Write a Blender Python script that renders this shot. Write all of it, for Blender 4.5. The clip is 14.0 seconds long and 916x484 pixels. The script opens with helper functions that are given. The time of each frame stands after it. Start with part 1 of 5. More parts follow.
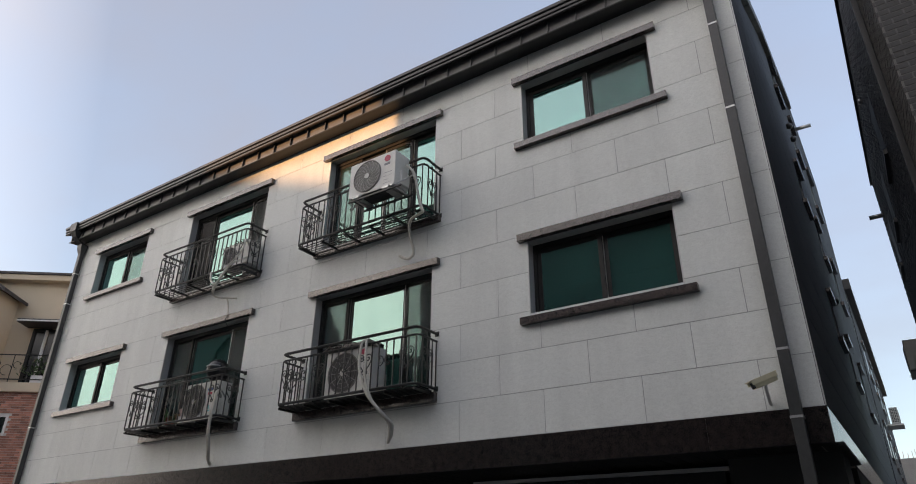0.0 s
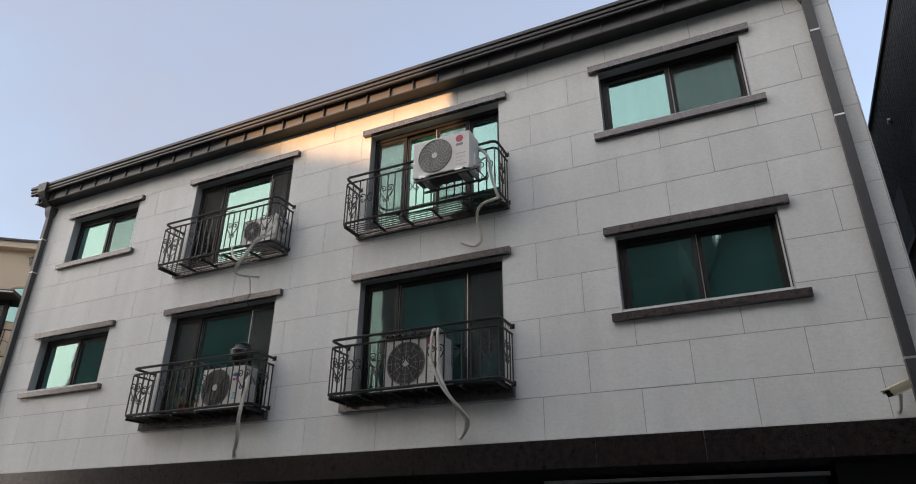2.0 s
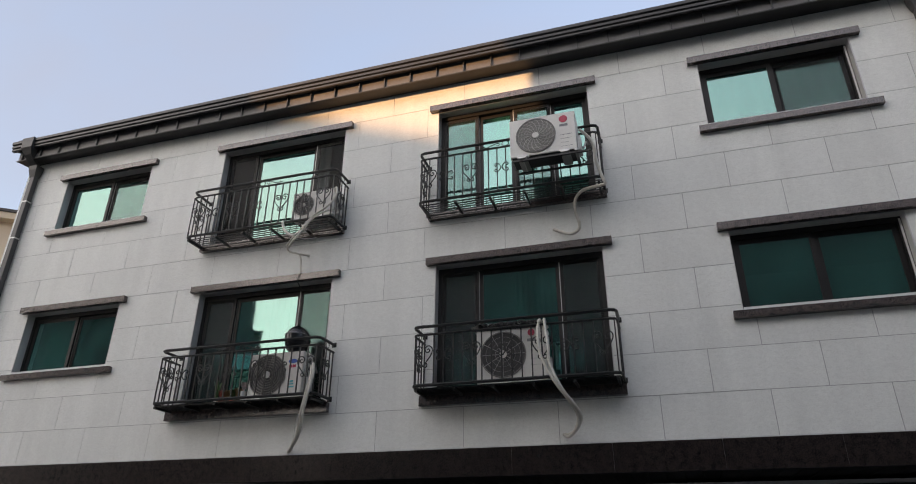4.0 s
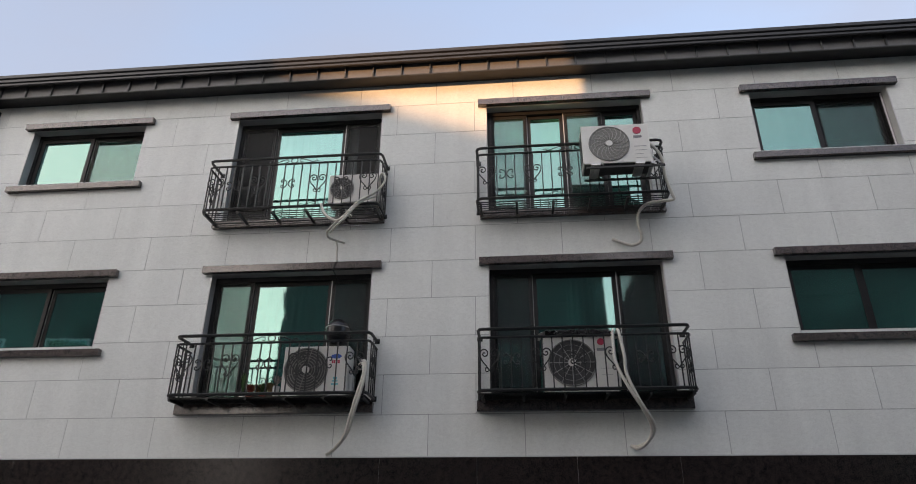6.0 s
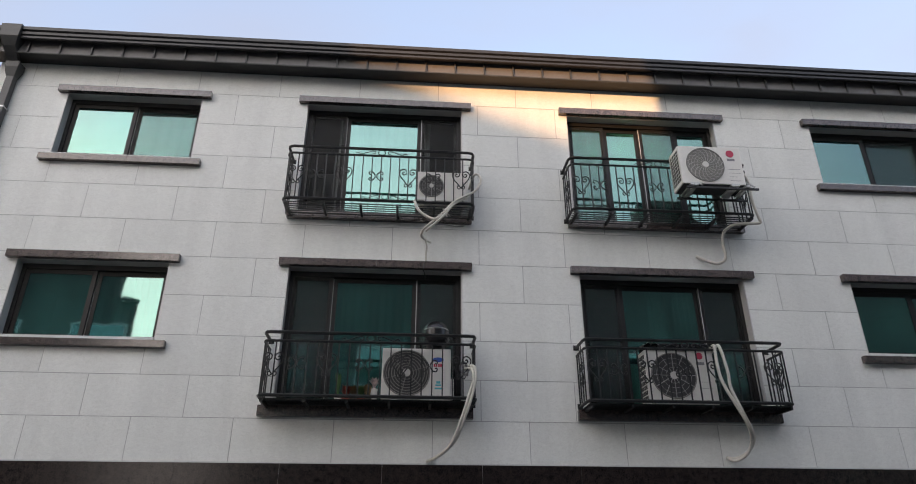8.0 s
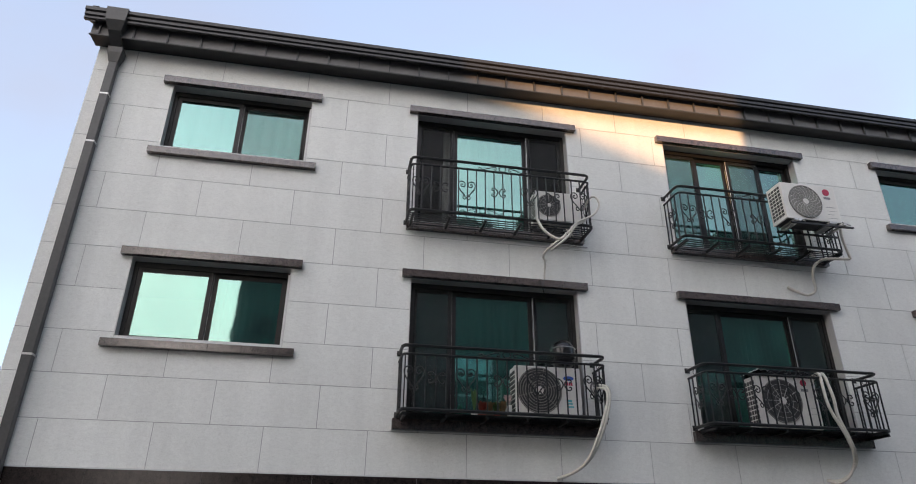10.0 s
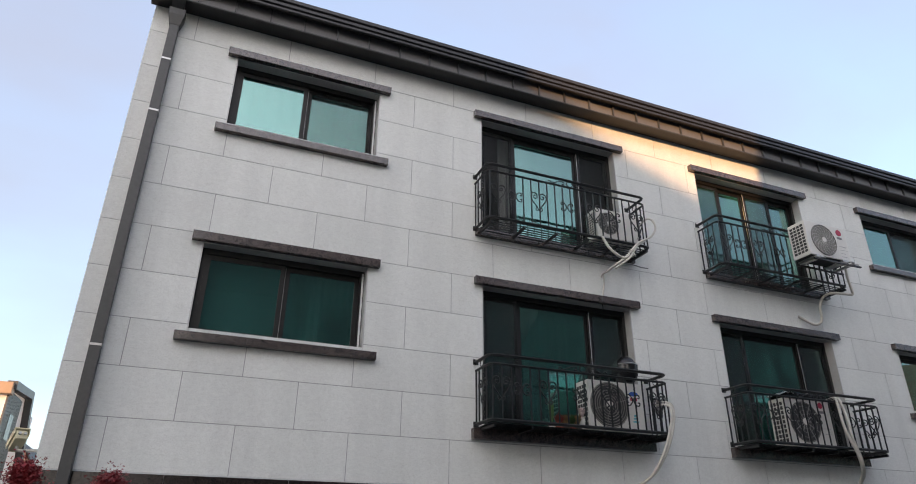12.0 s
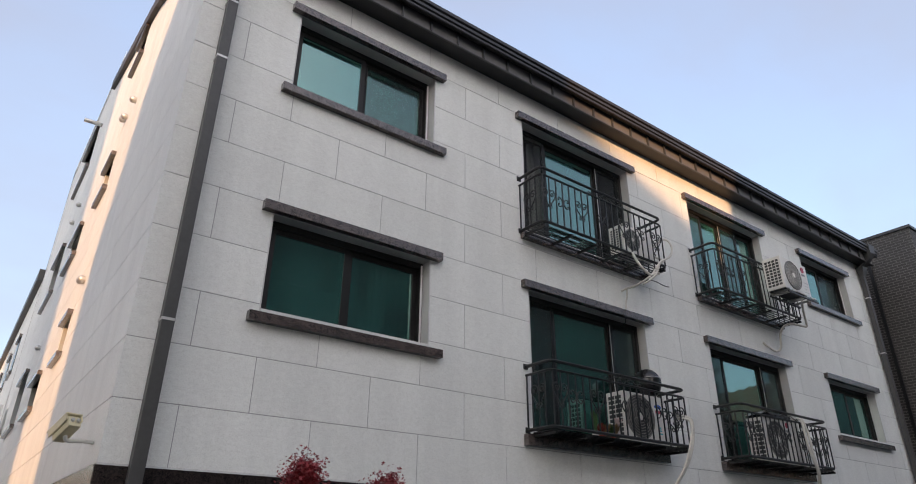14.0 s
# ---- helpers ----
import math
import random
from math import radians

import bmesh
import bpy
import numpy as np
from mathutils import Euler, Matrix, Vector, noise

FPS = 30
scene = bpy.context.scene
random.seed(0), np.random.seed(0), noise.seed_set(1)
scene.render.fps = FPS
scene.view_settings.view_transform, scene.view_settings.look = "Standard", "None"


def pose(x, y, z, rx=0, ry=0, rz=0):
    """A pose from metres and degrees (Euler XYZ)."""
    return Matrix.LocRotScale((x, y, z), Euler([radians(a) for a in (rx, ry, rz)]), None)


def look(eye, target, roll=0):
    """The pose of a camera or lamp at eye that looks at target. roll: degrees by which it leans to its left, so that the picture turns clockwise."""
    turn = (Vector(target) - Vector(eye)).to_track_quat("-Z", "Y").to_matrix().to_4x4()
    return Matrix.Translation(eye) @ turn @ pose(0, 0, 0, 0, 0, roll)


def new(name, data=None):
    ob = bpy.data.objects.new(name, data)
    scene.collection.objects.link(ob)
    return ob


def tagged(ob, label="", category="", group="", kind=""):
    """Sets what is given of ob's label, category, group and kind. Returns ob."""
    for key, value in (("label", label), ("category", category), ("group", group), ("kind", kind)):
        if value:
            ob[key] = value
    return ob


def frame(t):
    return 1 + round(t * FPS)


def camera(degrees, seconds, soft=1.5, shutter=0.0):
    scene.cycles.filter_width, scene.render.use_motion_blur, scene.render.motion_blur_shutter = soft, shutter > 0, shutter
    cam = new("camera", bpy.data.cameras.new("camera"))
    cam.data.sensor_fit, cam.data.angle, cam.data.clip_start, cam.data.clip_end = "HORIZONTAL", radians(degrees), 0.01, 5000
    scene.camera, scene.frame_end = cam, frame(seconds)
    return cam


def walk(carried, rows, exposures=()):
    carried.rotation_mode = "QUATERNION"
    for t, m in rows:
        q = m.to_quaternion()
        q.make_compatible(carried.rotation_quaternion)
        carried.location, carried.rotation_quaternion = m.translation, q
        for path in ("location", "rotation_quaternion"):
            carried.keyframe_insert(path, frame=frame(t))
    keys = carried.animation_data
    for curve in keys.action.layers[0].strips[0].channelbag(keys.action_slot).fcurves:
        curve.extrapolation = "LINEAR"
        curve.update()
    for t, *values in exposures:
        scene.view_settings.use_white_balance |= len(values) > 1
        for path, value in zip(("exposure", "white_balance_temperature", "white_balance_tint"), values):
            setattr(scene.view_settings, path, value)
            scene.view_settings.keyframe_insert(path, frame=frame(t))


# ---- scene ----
cam = camera(69.8, 14.0, soft=1.0)
PATH = [
    (0, (-0.167, 0.448, 1.782), (-1.167, 1.942, 2.659), 0.5),
    (0.5, (-0.594, 0.234, 1.837), (-1.51, 1.79, 2.7), 0.2),
    (1, (-1.088, 0.039, 1.874), (-1.943, 1.63, 2.731), 0.4),
    (1.5, (-1.695, -0.135, 1.916), (-2.5, 1.484, 2.771), 0.4),
    (2, (-2.355, -0.303, 1.929), (-3.133, 1.331, 2.78), 0.4),
    (2.5, (-3.027, -0.402, 1.943), (-3.747, 1.258, 2.796), 0.3),
    (3, (-3.692, -0.463, 1.952), (-4.368, 1.215, 2.805), 0.3),
    (5.5, (-6.706, -0.761, 2.089), (-6.978, 1.029, 2.938), 0.4),
    (6, (-7.391, -0.809, 2.155), (-7.575, 0.996, 2.996), 0.4),
    (6.5, (-8.047, -0.796, 2.165), (-8.125, 1.017, 3.005), 0.3),
    (7, (-8.726, -0.803, 2.218), (-8.731, 1.013, 3.057), 0.4),
    (7.5, (-9.425, -0.756, 2.211), (-9.357, 1.056, 3.055), 0.3),
    (8, (-10.149, -0.755, 2.258), (-10.016, 1.055, 3.099), 0.1),
    (8.5, (-10.824, -0.727, 2.288), (-10.643, 1.076, 3.135), 0.1),
    (9, (-11.498, -0.692, 2.316), (-11.282, 1.106, 3.166), 0.2),
    (11.5, (-14.582, -0.156, 2.494), (-13.991, 1.558, 3.339), 0.7),
    (12, (-15.251, 0.131, 2.526), (-14.571, 1.812, 3.369), 0.5),
    (12.5, (-15.848, 0.504, 2.513), (-15.083, 2.145, 3.364), 0.5),
    (13, (-16.267, 0.868, 2.502), (-15.424, 2.466, 3.36), 0.4),
    (13.5, (-16.887, 1.268, 2.542), (-15.927, 2.8, 3.396), 0.4),
    (14, (-17.452, 1.682, 2.563), (-16.374, 3.134, 3.417), 0.5),
]
EXPOSURES = [(0, 2.60, 7500, 17), (3, 2.78, 7450, 17), (6, 2.80, 7350, 17), (7.5, 2.90, 7300, 17), (9, 2.98, 7200, 17), (12, 2.92, 7150, 17), (14, 2.76, 7200, 18)]
walk(cam, [(t, look(eye, target, roll)) for t, eye, target, roll in PATH], EXPOSURES)

# ---- light: a low evening sun from the front left, and the sky ----
SUN_EL, SUN_AZ = 6.0, 216.0   # azimuth clockwise from +y
world = bpy.data.worlds.new("sky")
scene.world = world
world.use_nodes = True
wn = world.node_tree.nodes
sky = wn.new("ShaderNodeTexSky")
sky.sky_type = "NISHITA"
sky.sun_disc = False
sky.sun_elevation, sky.sun_rotation = radians(SUN_EL), radians(SUN_AZ)
sky.air_density, sky.dust_density, sky.ozone_density = 1.0, 1.6, 2.5
wl = world.node_tree.links
veil_co, veil_map, veil_noise, veil_amt = wn.new("ShaderNodeTexCoord"), wn.new("ShaderNodeMapping"), wn.new("ShaderNodeTexNoise"), wn.new("ShaderNodeMapRange")
veil_map.inputs["Scale"].default_value = (1.2, 2.6, 3.5)
veil_noise.inputs["Scale"].default_value, veil_noise.inputs["Detail"].default_value, veil_noise.inputs["Roughness"].default_value = 1.4, 6, 0.5
veil_amt.inputs["From Min"].default_value, veil_amt.inputs["From Max"].default_value = 0.35, 0.7
veil_amt.inputs["To Min"].default_value, veil_amt.inputs["To Max"].default_value = 0.58, 0.80
veil_mix = wn.new("ShaderNodeMix")
veil_mix.data_type = "RGBA"
# the veil is brighter on the side of the sun
veil_dot, veil_side, veil_col, glow = wn.new("ShaderNodeVectorMath"), wn.new("ShaderNodeMapRange"), wn.new("ShaderNodeMix"), wn.new("ShaderNodeVectorMath")
veil_dot.operation, veil_col.data_type, glow.operation = "DOT_PRODUCT", "RGBA", "MINIMUM"
glow.inputs[1].default_value = (3.0, 3.0, 2.9)   # thin cloud hides the glow round the low sun
veil_dot.inputs[1].default_value = (-math.sin(radians(SUN_AZ)), -math.cos(radians(SUN_AZ)), 0)
veil_side.inputs["From Min"].default_value, veil_side.inputs["From Max"].default_value = -0.85, -0.2
veil_col.inputs[7].default_value = (0.49, 0.528, 0.635, 1)
wl.new(veil_co.outputs["Generated"], veil_dot.inputs[0])
wl.new(veil_dot.outputs["Value"], veil_side.inputs["Value"])
wl.new(veil_side.outputs[0], veil_col.inputs[0])
veil_col.inputs[6].default_value = (2.60, 2.58, 2.60, 1)
wl.new(veil_col.outputs[2], veil_mix.inputs[7])
wl.new(veil_co.outputs["Generated"], veil_map.inputs["Vector"])
wl.new(veil_map.outputs[0], veil_noise.inputs["Vector"])
wl.new(veil_noise.outputs["Fac"], veil_amt.inputs["Value"])
wl.new(veil_amt.outputs[0], veil_mix.inputs[0])
wl.new(sky.outputs[0], glow.inputs[0])
wl.new(glow.outputs[0], veil_mix.inputs[6])
wl.new(veil_mix.outputs[2], wn["Background"].inputs[0])
wn["Background"].inputs[1].default_value = 0.15

sun_data = bpy.data.lights.new("sun", "SUN")
sun_data.energy, sun_data.angle, sun_data.color = 0.72, radians(0.55), (1.0, 0.60, 0.31)
sun = new("sun", sun_data)
SUN_FROM = Vector((math.sin(radians(SUN_AZ)) * math.cos(radians(SUN_EL)), math.cos(radians(SUN_AZ)) * math.cos(radians(SUN_EL)), math.sin(radians(SUN_EL))))
sun.matrix_world = look(SUN_FROM * 60, (0, 0, 0))


# ---- materials ----
def material(name, base, rough=0.6, metal=0.0, var=0.12, scale=3.0, fine=60.0, bump=0.15, bump_dist=0.003, spec=0.5, per_piece=0.0, island=False):
    """A surface with broad stains and fine grain."""
    m = bpy.data.materials.new(name)
    m.use_nodes = True
    n, l = m.node_tree.nodes, m.node_tree.links
    b = n["Principled BSDF"]
    co = n.new("ShaderNodeTexCoord")
    geo = n.new("ShaderNodeNewGeometry")
    big, small = n.new("ShaderNodeTexNoise"), n.new("ShaderNodeTexNoise")
    for t, s, d in ((big, scale, 5), (small, fine, 3)):
        l.new(geo.outputs["Position"], t.inputs["Vector"])
        t.inputs["Scale"].default_value, t.inputs["Detail"].default_value = s, d
    mix = n.new("ShaderNodeMath")
    mix.operation = "ADD"
    l.new(big.outputs["Fac"], mix.inputs[0])
    l.new(small.outputs["Fac"], mix.inputs[1])
    last = mix.outputs[0]
    if per_piece:
        info = n.new("ShaderNodeObjectInfo")
        pm = n.new("ShaderNodeMath")
        pm.operation = "MULTIPLY_ADD"
        pm.inputs[1].default_value = per_piece
        l.new(geo.outputs["Random Per Island"] if island else info.outputs["Random"], pm.inputs[0])
        l.new(last, pm.inputs[2])
        last = pm.outputs[0]
    ramp = n.new("ShaderNodeMapRange")
    ramp.inputs["From Min"].default_value, ramp.inputs["From Max"].default_value = 0.6, 1.4 + per_piece
    ramp.inputs["To Min"].default_value, ramp.inputs["To Max"].default_value = 1 - var, 1 + var
    l.new(last, ramp.inputs["Value"])
    col = n.new("ShaderNodeVectorMath")
    col.operation = "SCALE"
    col.inputs[0].default_value = base
    l.new(ramp.outputs[0], col.inputs["Scale"])
    l.new(col.outputs[0], b.inputs["Base Color"])
    rr = n.new("ShaderNodeMapRange")
    rr.inputs["To Min"].default_value, rr.inputs["To Max"].default_value = max(0.02, rough - 0.08), min(1, rough + 0.08)
    l.new(big.outputs["Fac"], rr.inputs["Value"])
    l.new(rr.outputs[0], b.inputs["Roughness"])
    b.inputs["Metallic"].default_value = metal
    b.inputs["Specular IOR Level"].default_value = spec
    bp = n.new("ShaderNodeBump")
    bp.inputs["Strength"].default_value, bp.inputs["Distance"].default_value = bump, bump_dist
    l.new(small.outputs["Fac"], bp.inputs["Height"])
    l.new(bp.outputs[0], b.inputs["Normal"])
    return m


def granite_white():
    """Pale flamed granite: grey and dark specks, faint stains, each slab its own tone."""
    m = material("pale_granite", (0.735, 0.750, 0.718), 0.62, 0, 0.10, 0.7, 90, 0.25, 0.004, per_piece=0.35)
    n, l = m.node_tree.nodes, m.node_tree.links
    b = n["Principled BSDF"]
    geo = n.new("ShaderNodeNewGeometry")
    vor = n.new("ShaderNodeTexVoronoi")
    vor.inputs["Scale"].default_value = 150
    l.new(geo.outputs["Position"], vor.inputs["Vector"])
    cr = n.new("ShaderNodeValToRGB")
    cr.color_ramp.elements[0].position, cr.color_ramp.elements[0].color = 0.05, (0.90, 0.895, 0.885, 1)
    cr.color_ramp.elements[1].position, cr.color_ramp.elements[1].color = 0.33, (1, 1, 1, 1)
    sep = n.new("ShaderNodeSeparateColor")
    l.new(vor.outputs["Color"], sep.inputs[0])
    l.new(sep.outputs[0], cr.inputs[0])
    mul = n.new("ShaderNodeMix")
    mul.data_type, mul.blend_type = "RGBA", "MULTIPLY"
    mul.inputs[0].default_value = 1.0
    old = b.inputs["Base Color"].links[0].from_socket
    mp, st, sr, sv = n.new("ShaderNodeMapping"), n.new("ShaderNodeTexNoise"), n.new("ShaderNodeMapRange"), n.new("ShaderNodeVectorMath")
    mp.inputs["Scale"].default_value = (2.2, 2.2, 0.22)
    l.new(geo.outputs["Position"], mp.inputs["Vector"])
    l.new(mp.outputs[0], st.inputs["Vector"])
    st.inputs["Scale"].default_value, st.inputs["Detail"].default_value = 1.5, 6
    sr.inputs["From Min"].default_value, sr.inputs["From Max"].default_value = 0.3, 0.6
    sr.inputs["To Min"].default_value, sr.inputs["To Max"].default_value = 0.94, 1.02
    l.new(st.outputs["Fac"], sr.inputs["Value"])
    sv.operation = "SCALE"
    l.new(old, sv.inputs[0])
    gm, gn, gr, gx = n.new("ShaderNodeMapping"), n.new("ShaderNodeTexNoise"), n.new("ShaderNodeMapRange"), n.new("ShaderNodeMath")
    gm.inputs["Scale"].default_value = (22, 22, 44)          # coarse flamed grain, longer sideways
    l.new(geo.outputs["Position"], gm.inputs["Vector"])
    l.new(gm.outputs[0], gn.inputs["Vector"])
    gn.inputs["Scale"].default_value, gn.inputs["Detail"].default_value, gn.inputs["Roughness"].default_value = 1.0, 5, 0.7
    gr.inputs["From Min"].default_value, gr.inputs["From Max"].default_value = 0.32, 0.68
    gr.inputs["To Min"].default_value, gr.inputs["To Max"].default_value = 0.935, 1.055
    l.new(gn.outputs["Fac"], gr.inputs["Value"])
    gx.operation = "MULTIPLY"
    l.new(sr.outputs[0], gx.inputs[0])
    l.new(gr.outputs[0], gx.inputs[1])
    l.new(gx.outputs[0], sv.inputs["Scale"])
    l.new(sv.outputs[0], mul.inputs[6])
    l.new(cr.outputs[0], mul.inputs[7])
    l.new(mul.outputs[2], b.inputs["Base Color"])
    return m


def granite_brown(name="polished_brown_granite", rough=0.2, ior=1.75, tone=1.0):
    """Polished brown-black granite with rust and black grains."""
    m = bpy.data.materials.new(name)
    m.use_nodes = True
    n, l = m.node_tree.nodes, m.node_tree.links
    b = n["Principled BSDF"]
    geo = n.new("ShaderNodeNewGeometry")
    vor = n.new("ShaderNodeTexVoronoi")
    vor.inputs["Scale"].default_value = 150
    noi = n.new("ShaderNodeTexNoise")
    noi.inputs["Scale"].default_value, noi.inputs["Detail"].default_value = 14, 4
    l.new(geo.outputs["Position"], noi.inputs["Vector"])
    l.new(geo.outputs["Position"], vor.inputs["Vector"])
    sep = n.new("ShaderNodeSeparateColor")
    l.new(vor.outputs["Color"], sep.inputs[0])
    add = n.new("ShaderNodeMath")
    add.operation = "MULTIPLY_ADD"
    add.inputs[1].default_value = 0.6
    l.new(sep.outputs[0], add.inputs[0])
    l.new(noi.outputs["Fac"], add.inputs[2])
    cr = n.new("ShaderNodeValToRGB")
    e = cr.color_ramp.elements
    e[0].position, e[0].color = 0.45, (0.022, 0.018, 0.018, 1)
    e[1].position, e[1].color = 1.0, (0.100, 0.074, 0.068, 1)
    mid = e.new(0.72)
    mid.color = (0.050, 0.038, 0.036, 1)
    for el in e:
        el.color = (*[c * tone for c in el.color[:3]], 1)
    l.new(add.outputs[0], cr.inputs[0])
    l.new(cr.outputs[0], b.inputs["Base Color"])
    b.inputs["Roughness"].default_value = rough
    b.inputs["IOR"].default_value = ior
    return m


def glass_green(name, tint=(0.43, 0.705, 0.655), share=0.35):
    """Green solar-control glass: half mirror, half dark green see-through, very slightly wavy."""
    m = bpy.data.materials.new(name)
    m.use_nodes = True
    n, l = m.node_tree.nodes, m.node_tree.links
    n.remove(n["Principled BSDF"])
    out = n["Material Output"]
    gl, tr, mx, fr = n.new("ShaderNodeBsdfGlossy"), n.new("ShaderNodeBsdfTransparent"), n.new("ShaderNodeMixShader"), n.new("ShaderNodeFresnel")
    gl.inputs["Color"].default_value, gl.inputs["Roughness"].default_value = (*tint, 1), 0.03
    tr.inputs["Color"].default_value = (0.16, 0.50, 0.44, 1)
    geo, noi, bp = n.new("ShaderNodeNewGeometry"), n.new("ShaderNodeTexNoise"), n.new("ShaderNodeBump")
    noi.inputs["Scale"].default_value = 1.6
    l.new(geo.outputs["Position"], noi.inputs["Vector"])
    l.new(noi.outputs["Fac"], bp.inputs["Height"])
    bp.inputs["Strength"].default_value, bp.inputs["Distance"].default_value = 0.12, 0.02
    l.new(bp.outputs[0], gl.inputs["Normal"])
    fr.inputs["IOR"].default_value = 1.5
    ad = n.new("ShaderNodeMath")
    ad.operation, ad.use_clamp = "ADD", True
    ad.inputs[1].default_value = share
    l.new(fr.outputs[0], ad.inputs[0])
    l.new(ad.outputs[0], mx.inputs[0])
    l.new(tr.outputs[0], mx.inputs[1])
    l.new(gl.outputs[0], mx.inputs[2])
    df, film, fn, fm = n.new("ShaderNodeBsdfDiffuse"), n.new("ShaderNodeMixShader"), n.new("ShaderNodeTexNoise"), n.new("ShaderNodeMapRange")
    df.inputs["Color"].default_value = (0.10, 0.40, 0.37, 1)
    fmap = n.new("ShaderNodeMapping")
    fmap.inputs["Scale"].default_value = (2.0, 2.0, 0.9)
    l.new(geo.outputs["Position"], fmap.inputs["Vector"])
    l.new(fmap.outputs[0], fn.inputs["Vector"])
    fn.inputs["Scale"].default_value, fn.inputs["Detail"].default_value, fn.inputs["Roughness"].default_value = 1.7, 8, 0.62
    fm.inputs["From Min"].default_value, fm.inputs["From Max"].default_value = 0.35, 0.72
    fm.inputs["To Min"].default_value, fm.inputs["To Max"].default_value = 0.01, 0.15
    l.new(fn.outputs["Fac"], fm.inputs["Value"])
    l.new(fm.outputs[0], film.inputs[0])
    l.new(mx.outputs[0], film.inputs[1])
    l.new(df.outputs[0], film.inputs[2])
    l.new(film.outputs[0], out.inputs["Surface"])
    return m


def mesh_screen(name="insect_screen", density=0.32):
    """Grey insect screen: a fine weave that lets most of the view through."""
    m = bpy.data.materials.new(name)
    m.use_nodes = True
    n, l = m.node_tree.nodes, m.node_tree.links
    b, out = n["Principled BSDF"], n["Material Output"]
    b.inputs["Base Color"].default_value, b.inputs["Roughness"].default_value = (0.016, 0.020, 0.020, 1), 0.6
    tr, mx = n.new("ShaderNodeBsdfTransparent"), n.new("ShaderNodeMixShader")
    mx.inputs[0].default_value = density
    l.new(tr.outputs[0], mx.inputs[1])
    l.new(b.outputs[0], mx.inputs[2])
    l.new(mx.outputs[0], out.inputs["Surface"])
    return m


WHITE = granite_white()
BROWN = granite_brown()
BANDSTONE = granite_brown("honed_brown_granite", 0.22, 1.38, 0.33)
GLASS = glass_green("green_glass")
SCREEN = mesh_screen()
THIN_SCREEN = mesh_screen("fine_insect_screen", 0.16)
JOINT = material("grey_sealant", (0.35, 0.35, 0.345), 0.8, 0, 0.1)
LIGHT_JOINT = material("pale_sealant", (0.62, 0.63, 0.62), 0.7, 0, 0.1)
FASCIA = material("charcoal_seamed_sheet", (0.125, 0.12, 0.118), 0.45, 0.0, 0.15, 1.5, 25, 0.1)
METAL = material("charcoal_metal", (0.050, 0.051, 0.051), 0.42, 0.0, 0.18, 1.5, 25, 0.1)
GUTTER = material("near_black_gutter_metal", (0.026, 0.025, 0.025), 0.4, 0.0, 0.18, 1.5, 25, 0.1)
FRAME = material("charcoal_window_frame", (0.011, 0.0105, 0.010), 0.45, 0, 0.12, spec=0.35)
TRIM = material("grey_aluminium_trim", (0.56, 0.555, 0.54), 0.4, 0.3, 0.1)
IRON = material("black_painted_iron", (0.011, 0.012, 0.012), 0.42, 0, 0.25, 6, 80, 0.3)
ACWHITE = material("off_white_casing", (0.70, 0.69, 0.65), 0.45, 0, 0.06, 2.0, 30)
ACGREY = material("grey_plastic", (0.22, 0.215, 0.20), 0.5, 0, 0.1)
WIRE = material("grey_wire_guard", (0.36, 0.36, 0.35), 0.5, 0, 0.15)
ACDARK = material("dark_fan_well", (0.045, 0.045, 0.045), 0.6, 0, 0.2)
SPOKE = material("pale_plastic_grille", (0.50, 0.49, 0.46), 0.45, 0, 0.08)
GALV = material("galvanised_steel", (0.55, 0.55, 0.54), 0.4, 0.8, 0.15)
RED = material("red_badge", (0.45, 0.03, 0.07), 0.4, 0, 0.05)
BLUE = material("blue_label", (0.03, 0.10, 0.42), 0.4, 0, 0.05)
TEAL = material("teal_print", (0.10, 0.45, 0.50), 0.5, 0, 0.05)
INK = material("grey_print", (0.22, 0.22, 0.23), 0.6, 0, 0.05)
HOSE = material("taped_white_hose", (0.58, 0.56, 0.50), 0.6, 0, 0.2, 8, 60)
GREYHOSE = material("grey_cable", (0.20, 0.20, 0.20), 0.6, 0, 0.2, 8, 60)
CREAM = material("cream_camera_shell", (0.66, 0.60, 0.40), 0.4, 0, 0.08)
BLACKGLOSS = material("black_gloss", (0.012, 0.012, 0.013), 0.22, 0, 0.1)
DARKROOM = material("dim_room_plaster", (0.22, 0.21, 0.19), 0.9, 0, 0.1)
CURTAIN = material("pale_curtain", (0.55, 0.58, 0.55), 0.9, 0, 0.1)
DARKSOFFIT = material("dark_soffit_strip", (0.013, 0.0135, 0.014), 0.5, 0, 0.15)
# Grey panel whose base colour also holds the undercroft's shade.
GARAGE = material("undercroft_shade_panel", (0.022, 0.022, 0.022), 0.6, 0, 0.15)
ASPHALT = material("worn_pale_asphalt", (0.12, 0.118, 0.115), 0.9, 0, 0.3, 0.5, 90, 0.5)
BLACKBRICK = material("charcoal_brick", (0.046, 0.043, 0.040), 0.6, 0, 0.35, 3, 60, 0.6, 0.004, per_piece=0.6)
BLACKBRICK_JOINED = material("charcoal_brickwork", (0.046, 0.043, 0.040), 0.6, 0, 0.35, 3, 60, 0.6, 0.004, per_piece=0.6, island=True)
